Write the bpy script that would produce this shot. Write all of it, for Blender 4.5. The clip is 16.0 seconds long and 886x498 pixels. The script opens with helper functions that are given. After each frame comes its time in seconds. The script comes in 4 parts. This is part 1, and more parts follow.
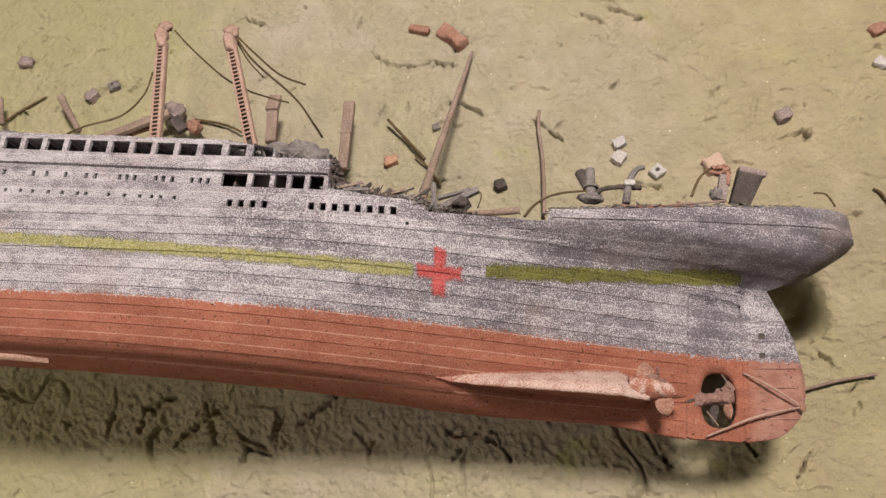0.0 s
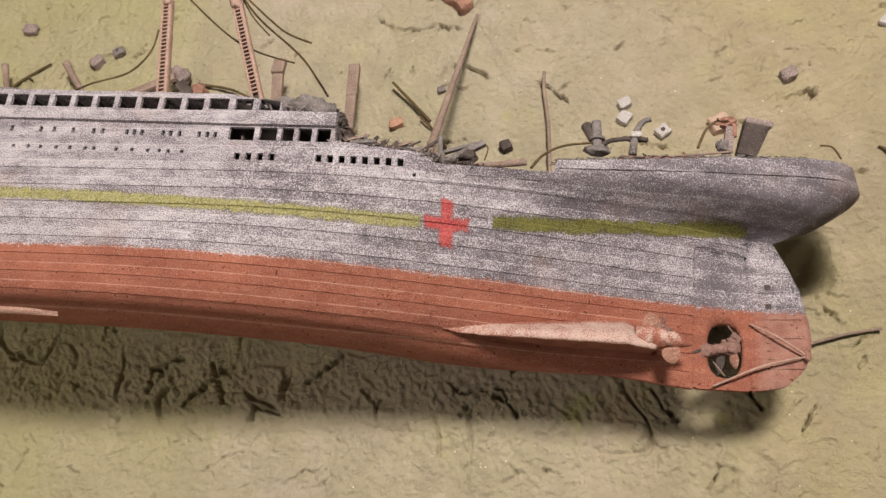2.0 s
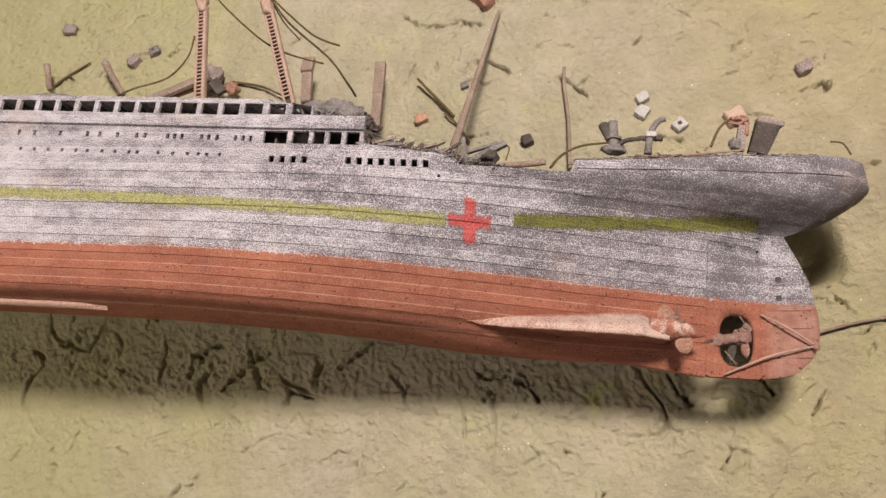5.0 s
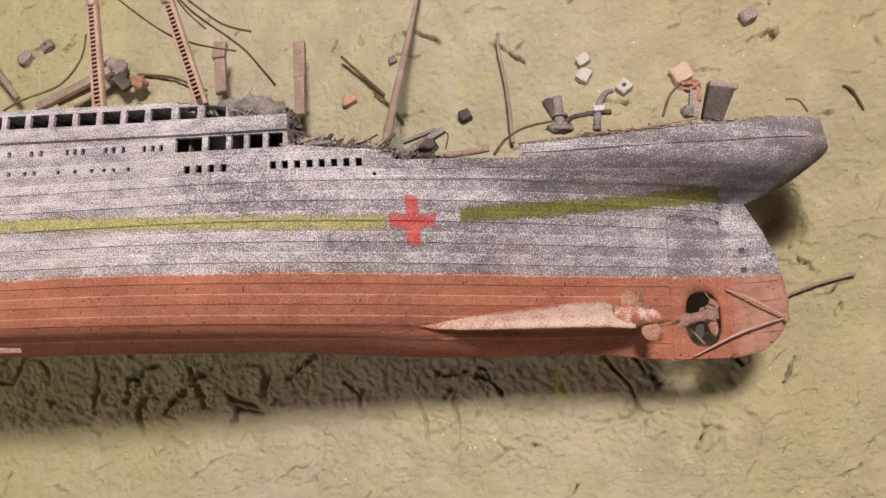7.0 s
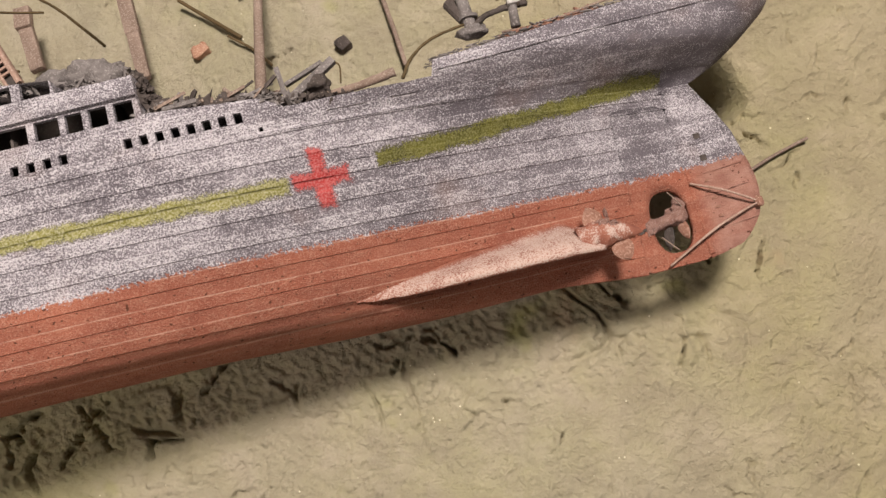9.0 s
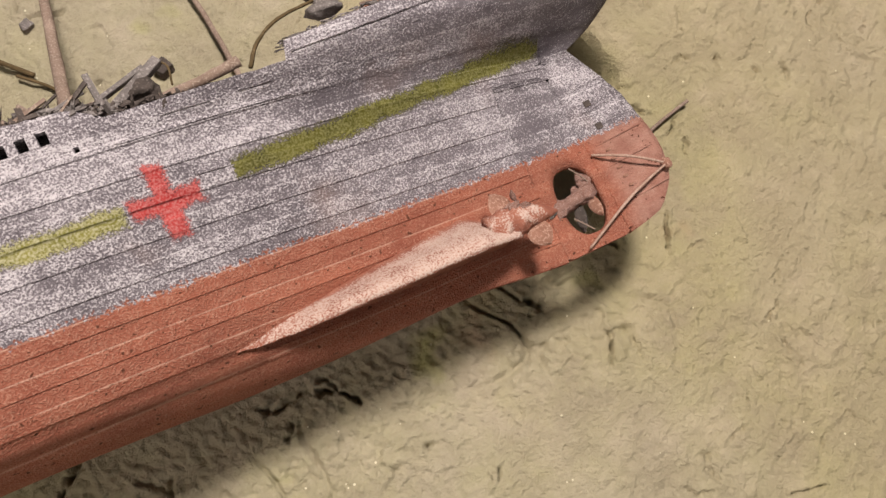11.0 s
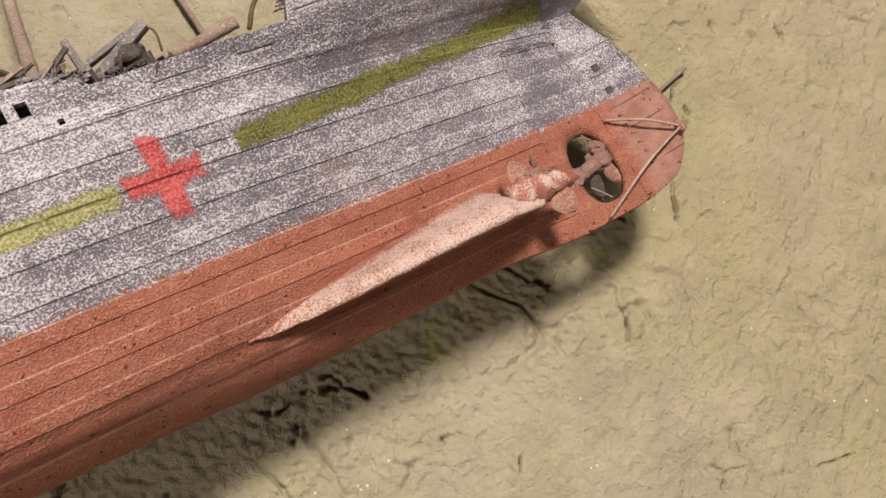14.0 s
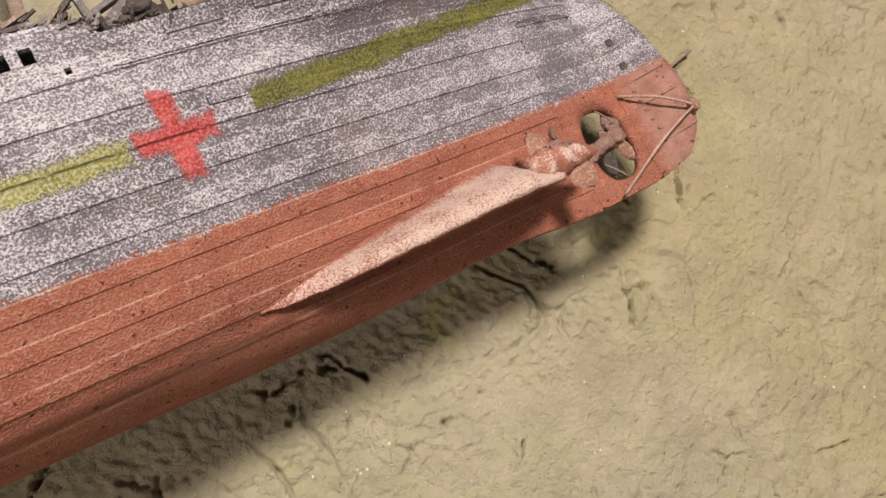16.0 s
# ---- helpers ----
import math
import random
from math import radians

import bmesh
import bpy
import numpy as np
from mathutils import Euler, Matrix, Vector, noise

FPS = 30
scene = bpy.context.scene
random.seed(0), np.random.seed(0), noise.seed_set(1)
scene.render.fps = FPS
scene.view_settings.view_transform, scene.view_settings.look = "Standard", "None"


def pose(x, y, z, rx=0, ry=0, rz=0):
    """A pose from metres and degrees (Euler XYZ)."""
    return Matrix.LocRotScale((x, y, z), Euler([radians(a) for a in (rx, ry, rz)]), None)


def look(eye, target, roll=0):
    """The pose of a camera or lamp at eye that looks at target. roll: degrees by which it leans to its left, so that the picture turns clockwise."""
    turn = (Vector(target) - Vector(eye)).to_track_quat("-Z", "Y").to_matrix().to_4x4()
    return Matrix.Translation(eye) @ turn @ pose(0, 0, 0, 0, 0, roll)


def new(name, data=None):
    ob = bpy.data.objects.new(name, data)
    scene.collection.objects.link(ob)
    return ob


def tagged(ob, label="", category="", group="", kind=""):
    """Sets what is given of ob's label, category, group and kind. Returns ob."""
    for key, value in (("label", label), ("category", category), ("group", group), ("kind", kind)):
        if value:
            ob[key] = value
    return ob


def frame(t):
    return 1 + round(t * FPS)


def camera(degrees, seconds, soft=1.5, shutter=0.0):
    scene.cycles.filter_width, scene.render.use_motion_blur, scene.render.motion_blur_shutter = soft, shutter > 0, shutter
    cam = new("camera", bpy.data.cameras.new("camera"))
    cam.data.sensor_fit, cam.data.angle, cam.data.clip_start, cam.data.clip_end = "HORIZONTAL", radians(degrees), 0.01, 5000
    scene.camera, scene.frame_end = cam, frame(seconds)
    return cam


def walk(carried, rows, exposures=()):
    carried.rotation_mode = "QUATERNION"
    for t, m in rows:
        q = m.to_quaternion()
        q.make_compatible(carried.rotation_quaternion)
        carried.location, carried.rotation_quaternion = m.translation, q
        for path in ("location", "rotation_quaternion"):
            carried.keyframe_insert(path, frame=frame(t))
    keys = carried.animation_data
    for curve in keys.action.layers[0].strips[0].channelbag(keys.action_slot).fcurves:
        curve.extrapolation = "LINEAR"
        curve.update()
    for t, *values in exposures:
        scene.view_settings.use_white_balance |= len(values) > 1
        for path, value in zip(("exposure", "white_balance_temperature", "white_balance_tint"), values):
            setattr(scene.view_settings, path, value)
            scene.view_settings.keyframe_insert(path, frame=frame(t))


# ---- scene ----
cam = camera(56.7, 16.0)
PATH = [
    (0, (0.069, -0.063, 0.375), (-0.157, 0.717, -1.452), -26.4),
    (0.5, (0.072, -0.069, 0.371), (-0.177, 0.719, -1.451), -27.5),
    (1, (0.068, -0.069, 0.369), (-0.168, 0.704, -1.46), -27.0),
    (1.5, (0.068, -0.078, 0.369), (-0.173, 0.705, -1.456), -27.3),
    (2, (0.064, -0.077, 0.371), (-0.17, 0.684, -1.464), -27.4),
    (2.5, (0.064, -0.078, 0.367), (-0.186, 0.672, -1.47), -29.2),
    (3, (0.067, -0.081, 0.366), (-0.211, 0.664, -1.469), -31.2),
    (3.5, (0.068, -0.084, 0.373), (-0.215, 0.654, -1.464), -31.7),
    (4, (0.064, -0.081, 0.378), (-0.224, 0.653, -1.46), -32.0),
    (4.2, (0.065, -0.077, 0.381), (-0.241, 0.649, -1.458), -33.0),
    (6.3, (0.07, -0.073, 0.395), (-0.232, 0.604, -1.462), -36.0),
    (6.5, (0.069, -0.063, 0.389), (-0.187, 0.568, -1.491), -35.5),
    (7, (0.07, -0.047, 0.372), (-0.139, 0.516, -1.535), -36.1),
    (7.5, (0.059, -0.034, 0.375), (-0.075, 0.438, -1.564), -33.9),
    (8, (0.058, -0.034, 0.352), (-0.065, 0.382, -1.6), -38.2),
    (8.5, (0.05, -0.032, 0.332), (0.007, 0.342, -1.633), -31.3),
    (9, (0.051, -0.024, 0.323), (0.063, 0.299, -1.651), -26.2),
    (9.5, (0.047, -0.014, 0.313), (0.136, 0.242, -1.669), -13.0),
    (10, (0.041, -0.014, 0.296), (0.26, 0.242, -1.676), 5.7),
    (10.2, (0.04, -0.016, 0.292), (0.316, 0.249, -1.671), 10.3),
    (12.3, (0.018, -0.024, 0.261), (0.536, 0.183, -1.66), 26.5),
    (12.5, (0.017, -0.017, 0.264), (0.529, 0.144, -1.663), 30.8),
    (13, (0.018, -0.013, 0.263), (0.53, 0.14, -1.665), 31.7),
    (13.5, (0.018, -0.013, 0.26), (0.542, 0.146, -1.663), 31.2),
    (14, (0.017, -0.015, 0.257), (0.547, 0.16, -1.664), 29.3),
    (14.5, (0.016, -0.015, 0.256), (0.563, 0.145, -1.661), 31.1),
    (15, (0.011, -0.013, 0.249), (0.596, 0.123, -1.658), 33.9),
    (15.5, (0.008, -0.012, 0.246), (0.609, 0.116, -1.658), 35.6),
    (16, (0.005, -0.009, 0.246), (0.605, 0.09, -1.66), 38.8),
]
walk(cam, [(t, look(eye, target, roll)) for t, eye, target, roll in PATH],
     exposures=[(0.0, -0.12), (2.0, -0.10), (4.0, 0.0), (7.0, 0.0), (9.0, -0.08), (10.0, -0.06), (12.5, 0.05), (16.0, 0.05)])

# ---------------------------------------------------------------- light
world = bpy.data.worlds.new("room")
scene.world = world
world.use_nodes = True
world.node_tree.nodes["Background"].inputs[0].default_value = (1.0, 0.95, 0.90, 1)
world.node_tree.nodes["Background"].inputs[1].default_value = 0.08

spot = bpy.data.lights.new("ceiling_spot", "AREA")
spot.shape, spot.size, spot.energy, spot.color = "DISK", 0.23, 24.8, (1.0, 0.915, 0.845)
new("ceiling_spot", spot).matrix_world = look((0.364, 0.3045, 1.197), (0.04, 0.03, 0.0))
# weak unseen lamp, added to lift the shadow along the keel
side_fill = bpy.data.lights.new("side_fill", "AREA")
side_fill.shape, side_fill.size, side_fill.energy, side_fill.color = "DISK", 0.30, 5.0, (1.0, 0.88, 0.76)
new("side_fill", side_fill).matrix_world = look((-0.90, -0.06, 0.95), (-0.10, 0.02, 0.0))


# ---------------------------------------------------------------- materials
def nodes_of(name):
    m = bpy.data.materials.new(name)
    m.use_nodes = True
    nt = m.node_tree
    return m, nt, nt.nodes["Principled BSDF"]


def tex(nt, kind, scale, coord, **kw):
    n = nt.nodes.new(kind)
    n.inputs["Scale"].default_value = scale
    for k, val in kw.items():
        n.inputs[k].default_value = val
    nt.links.new(coord, n.inputs["Vector"])
    return n


def ramp(nt, fac, a, b, ca=(0, 0, 0, 1), cb=(1, 1, 1, 1)):
    n = nt.nodes.new("ShaderNodeValToRGB")
    n.color_ramp.elements[0].position, n.color_ramp.elements[0].color = a, ca
    n.color_ramp.elements[1].position, n.color_ramp.elements[1].color = b, cb
    nt.links.new(fac, n.inputs[0])
    return n.outputs[0]


def mix(nt, fac, a, b, blend="MIX"):
    n = nt.nodes.new("ShaderNodeMix")
    n.data_type, n.blend_type = "RGBA", blend
    for value, socket in ((fac, n.inputs[0]), (a, n.inputs[6]), (b, n.inputs[7])):
        if isinstance(value, (int, float)):
            socket.default_value = value
        elif isinstance(value, tuple):
            socket.default_value = (*value[:3], 1)
        else:
            nt.links.new(value, socket)
    return n.outputs[2]


def arith(nt, op, a, b=0.0, clamp=False):
    n = nt.nodes.new("ShaderNodeMath")
    n.operation, n.use_clamp = op, clamp
    for value, socket in ((a, n.inputs[0]), (b, n.inputs[1])):
        if isinstance(value, (int, float)):
            socket.default_value = value
        else:
            nt.links.new(value, socket)
    return n.outputs[0]


def relief(nt, bsdf, heights, strength, distance):
    total = heights[0]
    for h in heights[1:]:
        total = arith(nt, "ADD", total, h)
    b = nt.nodes.new("ShaderNodeBump")
    b.inputs["Strength"].default_value, b.inputs["Distance"].default_value = strength, distance
    nt.links.new(total, b.inputs["Height"])
    nt.links.new(b.outputs[0], bsdf.inputs["Normal"])


def dusty(name, dark, light, dust, amount=0.5, coarse=90.0, fine=1500.0, bump=0.5):
    """Matt painted or rusted surface under a grainy coat of dust."""
    m, nt, bsdf = nodes_of(name)
    co = nt.nodes.new("ShaderNodeTexCoord").outputs["Object"]
    big = tex(nt, "ShaderNodeTexNoise", coarse, co, Detail=5.0, Roughness=0.6)
    small = tex(nt, "ShaderNodeTexNoise", fine, co, Detail=2.0, Roughness=0.7)
    base = mix(nt, ramp(nt, big.outputs[0], 0.32, 0.68), dark, light)
    lo = 0.62 - 0.3 * amount
    grains = ramp(nt, small.outputs[0], lo, lo + 0.16)
    nt.links.new(mix(nt, arith(nt, "MULTIPLY", grains, 0.40 + 0.5 * amount), base, dust), bsdf.inputs["Base Color"])
    bsdf.inputs["Roughness"].default_value = 0.92
    bsdf.inputs["Specular IOR Level"].default_value = 0.2
    relief(nt, bsdf, [small.outputs[0], big.outputs[0]], bump, 0.0006)
    return m


GREY_DUST = (0.60, 0.55, 0.575)


def hull_material():
    m, nt, bsdf = nodes_of("hull_paint")
    co = nt.nodes.new("ShaderNodeTexCoord").outputs["Object"]
    sep = nt.nodes.new("ShaderNodeSeparateXYZ")
    nt.links.new(co, sep.inputs[0])
    x, v = sep.outputs[0], sep.outputs[1]
    stretch = nt.nodes.new("ShaderNodeMapping")
    stretch.inputs["Scale"].default_value = (0.55, 1.0, 1.0)
    nt.links.new(co, stretch.inputs[0])
    blot = tex(nt, "ShaderNodeTexNoise", 55.0, stretch.outputs[0], Detail=6.0, Roughness=0.65)
    mottle = tex(nt, "ShaderNodeTexNoise", 300.0, stretch.outputs[0], Detail=4.0, Roughness=0.6)
    grain = tex(nt, "ShaderNodeTexNoise", 2000.0, co, Detail=2.0, Roughness=0.65)
    edge = tex(nt, "ShaderNodeTexNoise", 1100.0, co, Detail=2.0)
    # grey side: dark worn paint under pale grains, thinner towards the stern
    turn = arith(nt, "FRACT", arith(nt, "MULTIPLY", arith(nt, "SUBTRACT", v, 0.0062), 1 / 0.0074))
    crest = arith(nt, "SUBTRACT", 1.0, arith(nt, "MULTIPLY", arith(nt, "ABSOLUTE", arith(nt, "SUBTRACT", turn, 0.475)), 22.0), True)
    crest = arith(nt, "MULTIPLY", crest, ramp(nt, mottle.outputs[0], 0.28, 0.52))
    strake = ramp(nt, turn, 0.49, 0.51)
    grey = mix(nt, ramp(nt, blot.outputs[0], 0.35, 0.65), (0.115, 0.098, 0.110), (0.185, 0.160, 0.176))
    cover = arith(nt, "ADD", arith(nt, "MULTIPLY", blot.outputs[0], 0.34), arith(nt, "MULTIPLY", mottle.outputs[0], 0.30))
    cover = arith(nt, "ADD", cover, arith(nt, "MULTIPLY", x, -0.34))
    low = ramp(nt, arith(nt, "MULTIPLY", v, 10.0), 0.60, 0.62, (1, 1, 1, 1), (0, 0, 0, 1))
    blade_dust = arith(nt, "MULTIPLY", ramp(nt, arith(nt, "MULTIPLY", x, 100.0), 0.0, 0.25), low)
    cover = arith(nt, "ADD", cover, arith(nt, "MULTIPLY", blade_dust, 0.05))
    # counter underside: its shade put into the colour as fewer pale grains
    counter_shade = arith(nt, "MULTIPLY", ramp(nt, arith(nt, "ADD", arith(nt, "MULTIPLY", x, 8.0), 0.8), 0.2, 1.0), arith(nt, "SUBTRACT", 1.0, low))
    counter_shade = arith(nt, "MULTIPLY", counter_shade, ramp(nt, arith(nt, "MULTIPLY", v, 10.0), 0.70, 0.80, (1, 1, 1, 1), (0.15, 0.15, 0.15, 1)))
    cover = arith(nt, "ADD", cover, arith(nt, "MULTIPLY", counter_shade, -0.07))
    cover = arith(nt, "ADD", cover, arith(nt, "MULTIPLY", strake, -0.035))
    cover = arith(nt, "ADD", cover, arith(nt, "MULTIPLY", crest, 0.08))
    level = arith(nt, "ADD", arith(nt, "SUBTRACT", grain.outputs[0], 0.785), cover)
    pale = ramp(nt, level, -0.16, 0.21)
    grey = mix(nt, arith(nt, "MULTIPLY", pale, 0.95), grey, GREY_DUST)
    stain = ramp(nt, tex(nt, "ShaderNodeTexNoise", 38.0, co, Detail=4.0).outputs[0], 0.56, 0.70)
    grey = mix(nt, arith(nt, "MULTIPLY", stain, 0.22), grey, (0.34, 0.21, 0.15))
    # red lead below the water line
    red = mix(nt, ramp(nt, blot.outputs[0], 0.3, 0.7), (0.21, 0.063, 0.041), (0.375, 0.130, 0.080))
    rlevel = ramp(nt, arith(nt, "ADD", grain.outputs[0], arith(nt, "MULTIPLY", mottle.outputs[0], 0.3)), 0.62, 0.86)
    red = mix(nt, arith(nt, "MULTIPLY", rlevel, 0.5), red, (0.55, 0.31, 0.22))
    pits = ramp(nt, tex(nt, "ShaderNodeTexNoise", 700.0, co, Detail=1.0).outputs[0], 0.26, 0.31)
    red = mix(nt, arith(nt, "MULTIPLY", strake, 0.22), red, (0.20, 0.075, 0.05))
    run = arith(nt, "MULTIPLY", ramp(nt, arith(nt, "MULTIPLY", v, 100.0), 0.9, 1.5), ramp(nt, arith(nt, "MULTIPLY", x, -20.0), 0.4, 1.2))
    red = mix(nt, arith(nt, "MULTIPLY", arith(nt, "MULTIPLY", crest, run), 0.6), red, (0.60, 0.38, 0.29))
    silt = arith(nt, "MULTIPLY", ramp(nt, arith(nt, "MULTIPLY", x, 100.0), -0.6, 0.6), 0.6)
    red = mix(nt, silt, red, mix(nt, ramp(nt, mottle.outputs[0], 0.35, 0.65), (0.27, 0.145, 0.115), (0.40, 0.245, 0.20)))
    red = mix(nt, pits, (0.10, 0.035, 0.02), red)
    line = arith(nt, "ADD", v, arith(nt, "MULTIPLY", arith(nt, "SUBTRACT", edge.outputs[0], 0.5), 0.006))
    line = arith(nt, "ADD", line, arith(nt, "MULTIPLY", arith(nt, "SUBTRACT", blot.outputs[0], 0.5), 0.003))
    under = ramp(nt, arith(nt, "MULTIPLY", arith(nt, "SUBTRACT", line, 0.0318), 1200.0), 0.0, 1.0)
    nt.links.new(mix(nt, under, red, grey), bsdf.inputs["Base Color"])
    bsdf.inputs["Roughness"].default_value = 0.9
    bsdf.inputs["Specular IOR Level"].default_value = 0.22
    relief(nt, bsdf, [grain.outputs[0], mottle.outputs[0]], 0.9, 0.0008)
    return m


def paint_material(name, dark, light, bare):
    """Worn paint whose rim, by the distance attribute, breaks up into bare grains."""
    m, nt, bsdf = nodes_of(name)
    co = nt.nodes.new("ShaderNodeTexCoord").outputs["Object"]
    rim = nt.nodes.new("ShaderNodeAttribute")
    rim.attribute_name = "rim"
    big = tex(nt, "ShaderNodeTexNoise", 200.0, co, Detail=4.0)
    grain = tex(nt, "ShaderNodeTexNoise", 1700.0, co, Detail=2.0, Roughness=0.6)
    colour = mix(nt, ramp(nt, big.outputs[0], 0.35, 0.65), dark, light)
    colour = mix(nt, arith(nt, "MULTIPLY", ramp(nt, grain.outputs[0], 0.40, 0.66), 0.75), colour, bare)
    sep = nt.nodes.new("ShaderNodeSeparateXYZ")
    nt.links.new(co, sep.inputs[0])
    seam = arith(nt, "ABSOLUTE", arith(nt, "SUBTRACT", sep.outputs[1], arith(nt, "ADD", 0.05045, arith(nt, "MULTIPLY", big.outputs[0], 0.0003))))
    seam = arith(nt, "SUBTRACT", 1.0, arith(nt, "MULTIPLY", seam, 3600.0), True)
    colour = mix(nt, arith(nt, "MULTIPLY", seam, ramp(nt, big.outputs[0], 0.35, 0.5)), colour, tuple(0.3 * c for c in dark))
    nt.links.new(colour, bsdf.inputs["Base Color"])
    bsdf.inputs["Roughness"].default_value = 0.9
    bsdf.inputs["Specular IOR Level"].default_value = 0.2
    wear = arith(nt, "ADD", rim.outputs["Fac"], arith(nt, "MULTIPLY", arith(nt, "SUBTRACT", grain.outputs[0], 0.5), 3.4))
    wear = arith(nt, "ADD", wear, arith(nt, "MULTIPLY", arith(nt, "SUBTRACT", big.outputs[0], 0.5), 2.6))
    nt.links.new(ramp(nt, wear, -0.05, 1.15), bsdf.inputs["Alpha"])
    relief(nt, bsdf, [grain.outputs[0]], 0.5, 0.0005)
    return m


def clay_material():
    m, nt, bsdf = nodes_of("seabed_clay")
    co = nt.nodes.new("ShaderNodeTexCoord").outputs["Object"]
    wide = tex(nt, "ShaderNodeTexNoise", 9.0, co, Detail=4.0, Roughness=0.55)
    mid = tex(nt, "ShaderNodeTexNoise", 45.0, co, Detail=6.0, Roughness=0.6)
    fine = tex(nt, "ShaderNodeTexNoise", 420.0, co, Detail=5.0, Roughness=0.65)
    grit = tex(nt, "ShaderNodeTexNoise", 1400.0, co, Detail=2.0)
    tint = mix(nt, ramp(nt, wide.outputs[0], 0.38, 0.62), (0.45, 0.39, 0.295), (0.45, 0.405, 0.24))
    tint = mix(nt, ramp(nt, mid.outputs[0], 0.35, 0.7), (0.39, 0.335, 0.235), tint)
    tint = mix(nt, arith(nt, "MULTIPLY", ramp(nt, mid.outputs[1], 0.5, 0.7), 0.5), tint, (0.57, 0.475, 0.385))
    tint = mix(nt, arith(nt, "MULTIPLY", ramp(nt, fine.outputs[0], 0.55, 0.75), 0.35), tint, (0.60, 0.53, 0.39))
    speck = tex(nt, "ShaderNodeTexVoronoi", 160.0, co)
    spots = ramp(nt, speck.outputs["Distance"], 0.05, 0.08, (1, 1, 1, 1), (0, 0, 0, 1))
    some = ramp(nt, tex(nt, "ShaderNodeTexNoise", 130.0, co, Detail=0.0).outputs[0], 0.57, 0.61)
    tint = mix(nt, arith(nt, "MULTIPLY", spots, some), tint, (0.8, 0.74, 0.55))
    green = ramp(nt, tex(nt, "ShaderNodeTexNoise", 22.0, co, Detail=3.0).outputs[0], 0.66, 0.75)
    tint = mix(nt, arith(nt, "MULTIPLY", green, 0.5), tint, (0.36, 0.37, 0.06))
    rusty = ramp(nt, tex(nt, "ShaderNodeTexNoise", 17.0, co, Detail=4.0, Roughness=0.6).outputs[0], 0.66, 0.78)
    tint = mix(nt, arith(nt, "MULTIPLY", rusty, 0.4), tint, (0.55, 0.33, 0.21))
    where = nt.nodes.new("ShaderNodeSeparateXYZ")
    nt.links.new(co, where.inputs[0])
    brown = arith(nt, "ADD", arith(nt, "MULTIPLY", where.outputs[0], 4.0), arith(nt, "MULTIPLY", wide.outputs[0], 0.6))
    tint = mix(nt, ramp(nt, brown, 0.55, 1.15), tint, mix(nt, 1.0, tint, (0.95, 0.92, 0.83), "MULTIPLY"))
    moss = arith(nt, "ADD", arith(nt, "MULTIPLY", where.outputs[0], -3.0), arith(nt, "MULTIPLY", wide.outputs[0], 0.8))
    tint = mix(nt, arith(nt, "MULTIPLY", ramp(nt, moss, 0.55, 1.2), 0.5), tint, (0.40, 0.37, 0.155))
    nt.links.new(tint, bsdf.inputs["Base Color"])
    bsdf.inputs["Roughness"].default_value = 0.85
    bsdf.inputs["Specular IOR Level"].default_value = 0.25
    slant = nt.nodes.new("ShaderNodeMapping")
    slant.inputs["Rotation"].default_value = (0, 0, radians(-38))
    slant.inputs["Scale"].default_value = (0.42, 1.0, 1.0)
    nt.links.new(co, slant.inputs[0])
    flake = tex(nt, "ShaderNodeTexNoise", 210.0, slant.outputs[0], Detail=5.0, Roughness=0.62, Distortion=0.8)
    chip = tex(nt, "ShaderNodeTexNoise", 520.0, slant.outputs[0], Detail=4.0, Roughness=0.6, Distortion=1.2)
    steps = arith(nt, "ADD", arith(nt, "MULTIPLY", ramp(nt, flake.outputs[0], 0.50, 0.53), 0.9), arith(nt, "MULTIPLY", ramp(nt, chip.outputs[0], 0.54, 0.58), 0.45))
    patchy = ramp(nt, tex(nt, "ShaderNodeTexNoise", 26.0, co, Detail=5.0, Roughness=0.7).outputs[0], 0.48, 0.68)
    steps = arith(nt, "MULTIPLY", steps, arith(nt, "ADD", arith(nt, "MULTIPLY", patchy, 0.75), 0.22))
    rough = tex(nt, "ShaderNodeTexNoise", 150.0, co, Detail=9.0, Roughness=0.66, Lacunarity=2.1)
    pit = tex(nt, "ShaderNodeTexNoise", 620.0, co, Detail=3.0, Roughness=0.55)
    dents = ramp(nt, pit.outputs[0], 0.30, 0.44)
    relief(nt, bsdf, [arith(nt, "MULTIPLY", rough.outputs[0], 4.6), arith(nt, "MULTIPLY", fine.outputs[0], 0.8), arith(nt, "MULTIPLY", steps, 0.16),
                      arith(nt, "MULTIPLY", dents, 0.35), arith(nt, "MULTIPLY", grit.outputs[0], 0.25)], 0.85, 0.0011)
    return m


HULL = hull_material()
CLAY = clay_material()
GREEN = paint_material("green_band_paint", (0.14, 0.13, 0.027), (0.22, 0.20, 0.055), (0.44, 0.41, 0.27))
# olive paint, with the shade under the counter put into its colour
OLIVE_SHADED = paint_material("shaded_olive_paint", (0.050, 0.048, 0.007), (0.095, 0.088, 0.013), (0.21, 0.195, 0.085))
REDX = paint_material("red_cross_paint", (0.26, 0.022, 0.022), (0.38, 0.042, 0.040), (0.47, 0.18, 0.17))
GREYWRECK = dusty("grey_wreckage", (0.10, 0.085, 0.08), (0.24, 0.21, 0.20), (0.42, 0.375, 0.355), 0.32)
DARKWRECK = dusty("dark_wreckage", (0.04, 0.032, 0.028), (0.12, 0.095, 0.085), (0.24, 0.20, 0.18), 0.18)
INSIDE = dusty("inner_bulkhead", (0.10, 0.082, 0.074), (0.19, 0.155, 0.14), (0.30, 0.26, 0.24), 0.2)
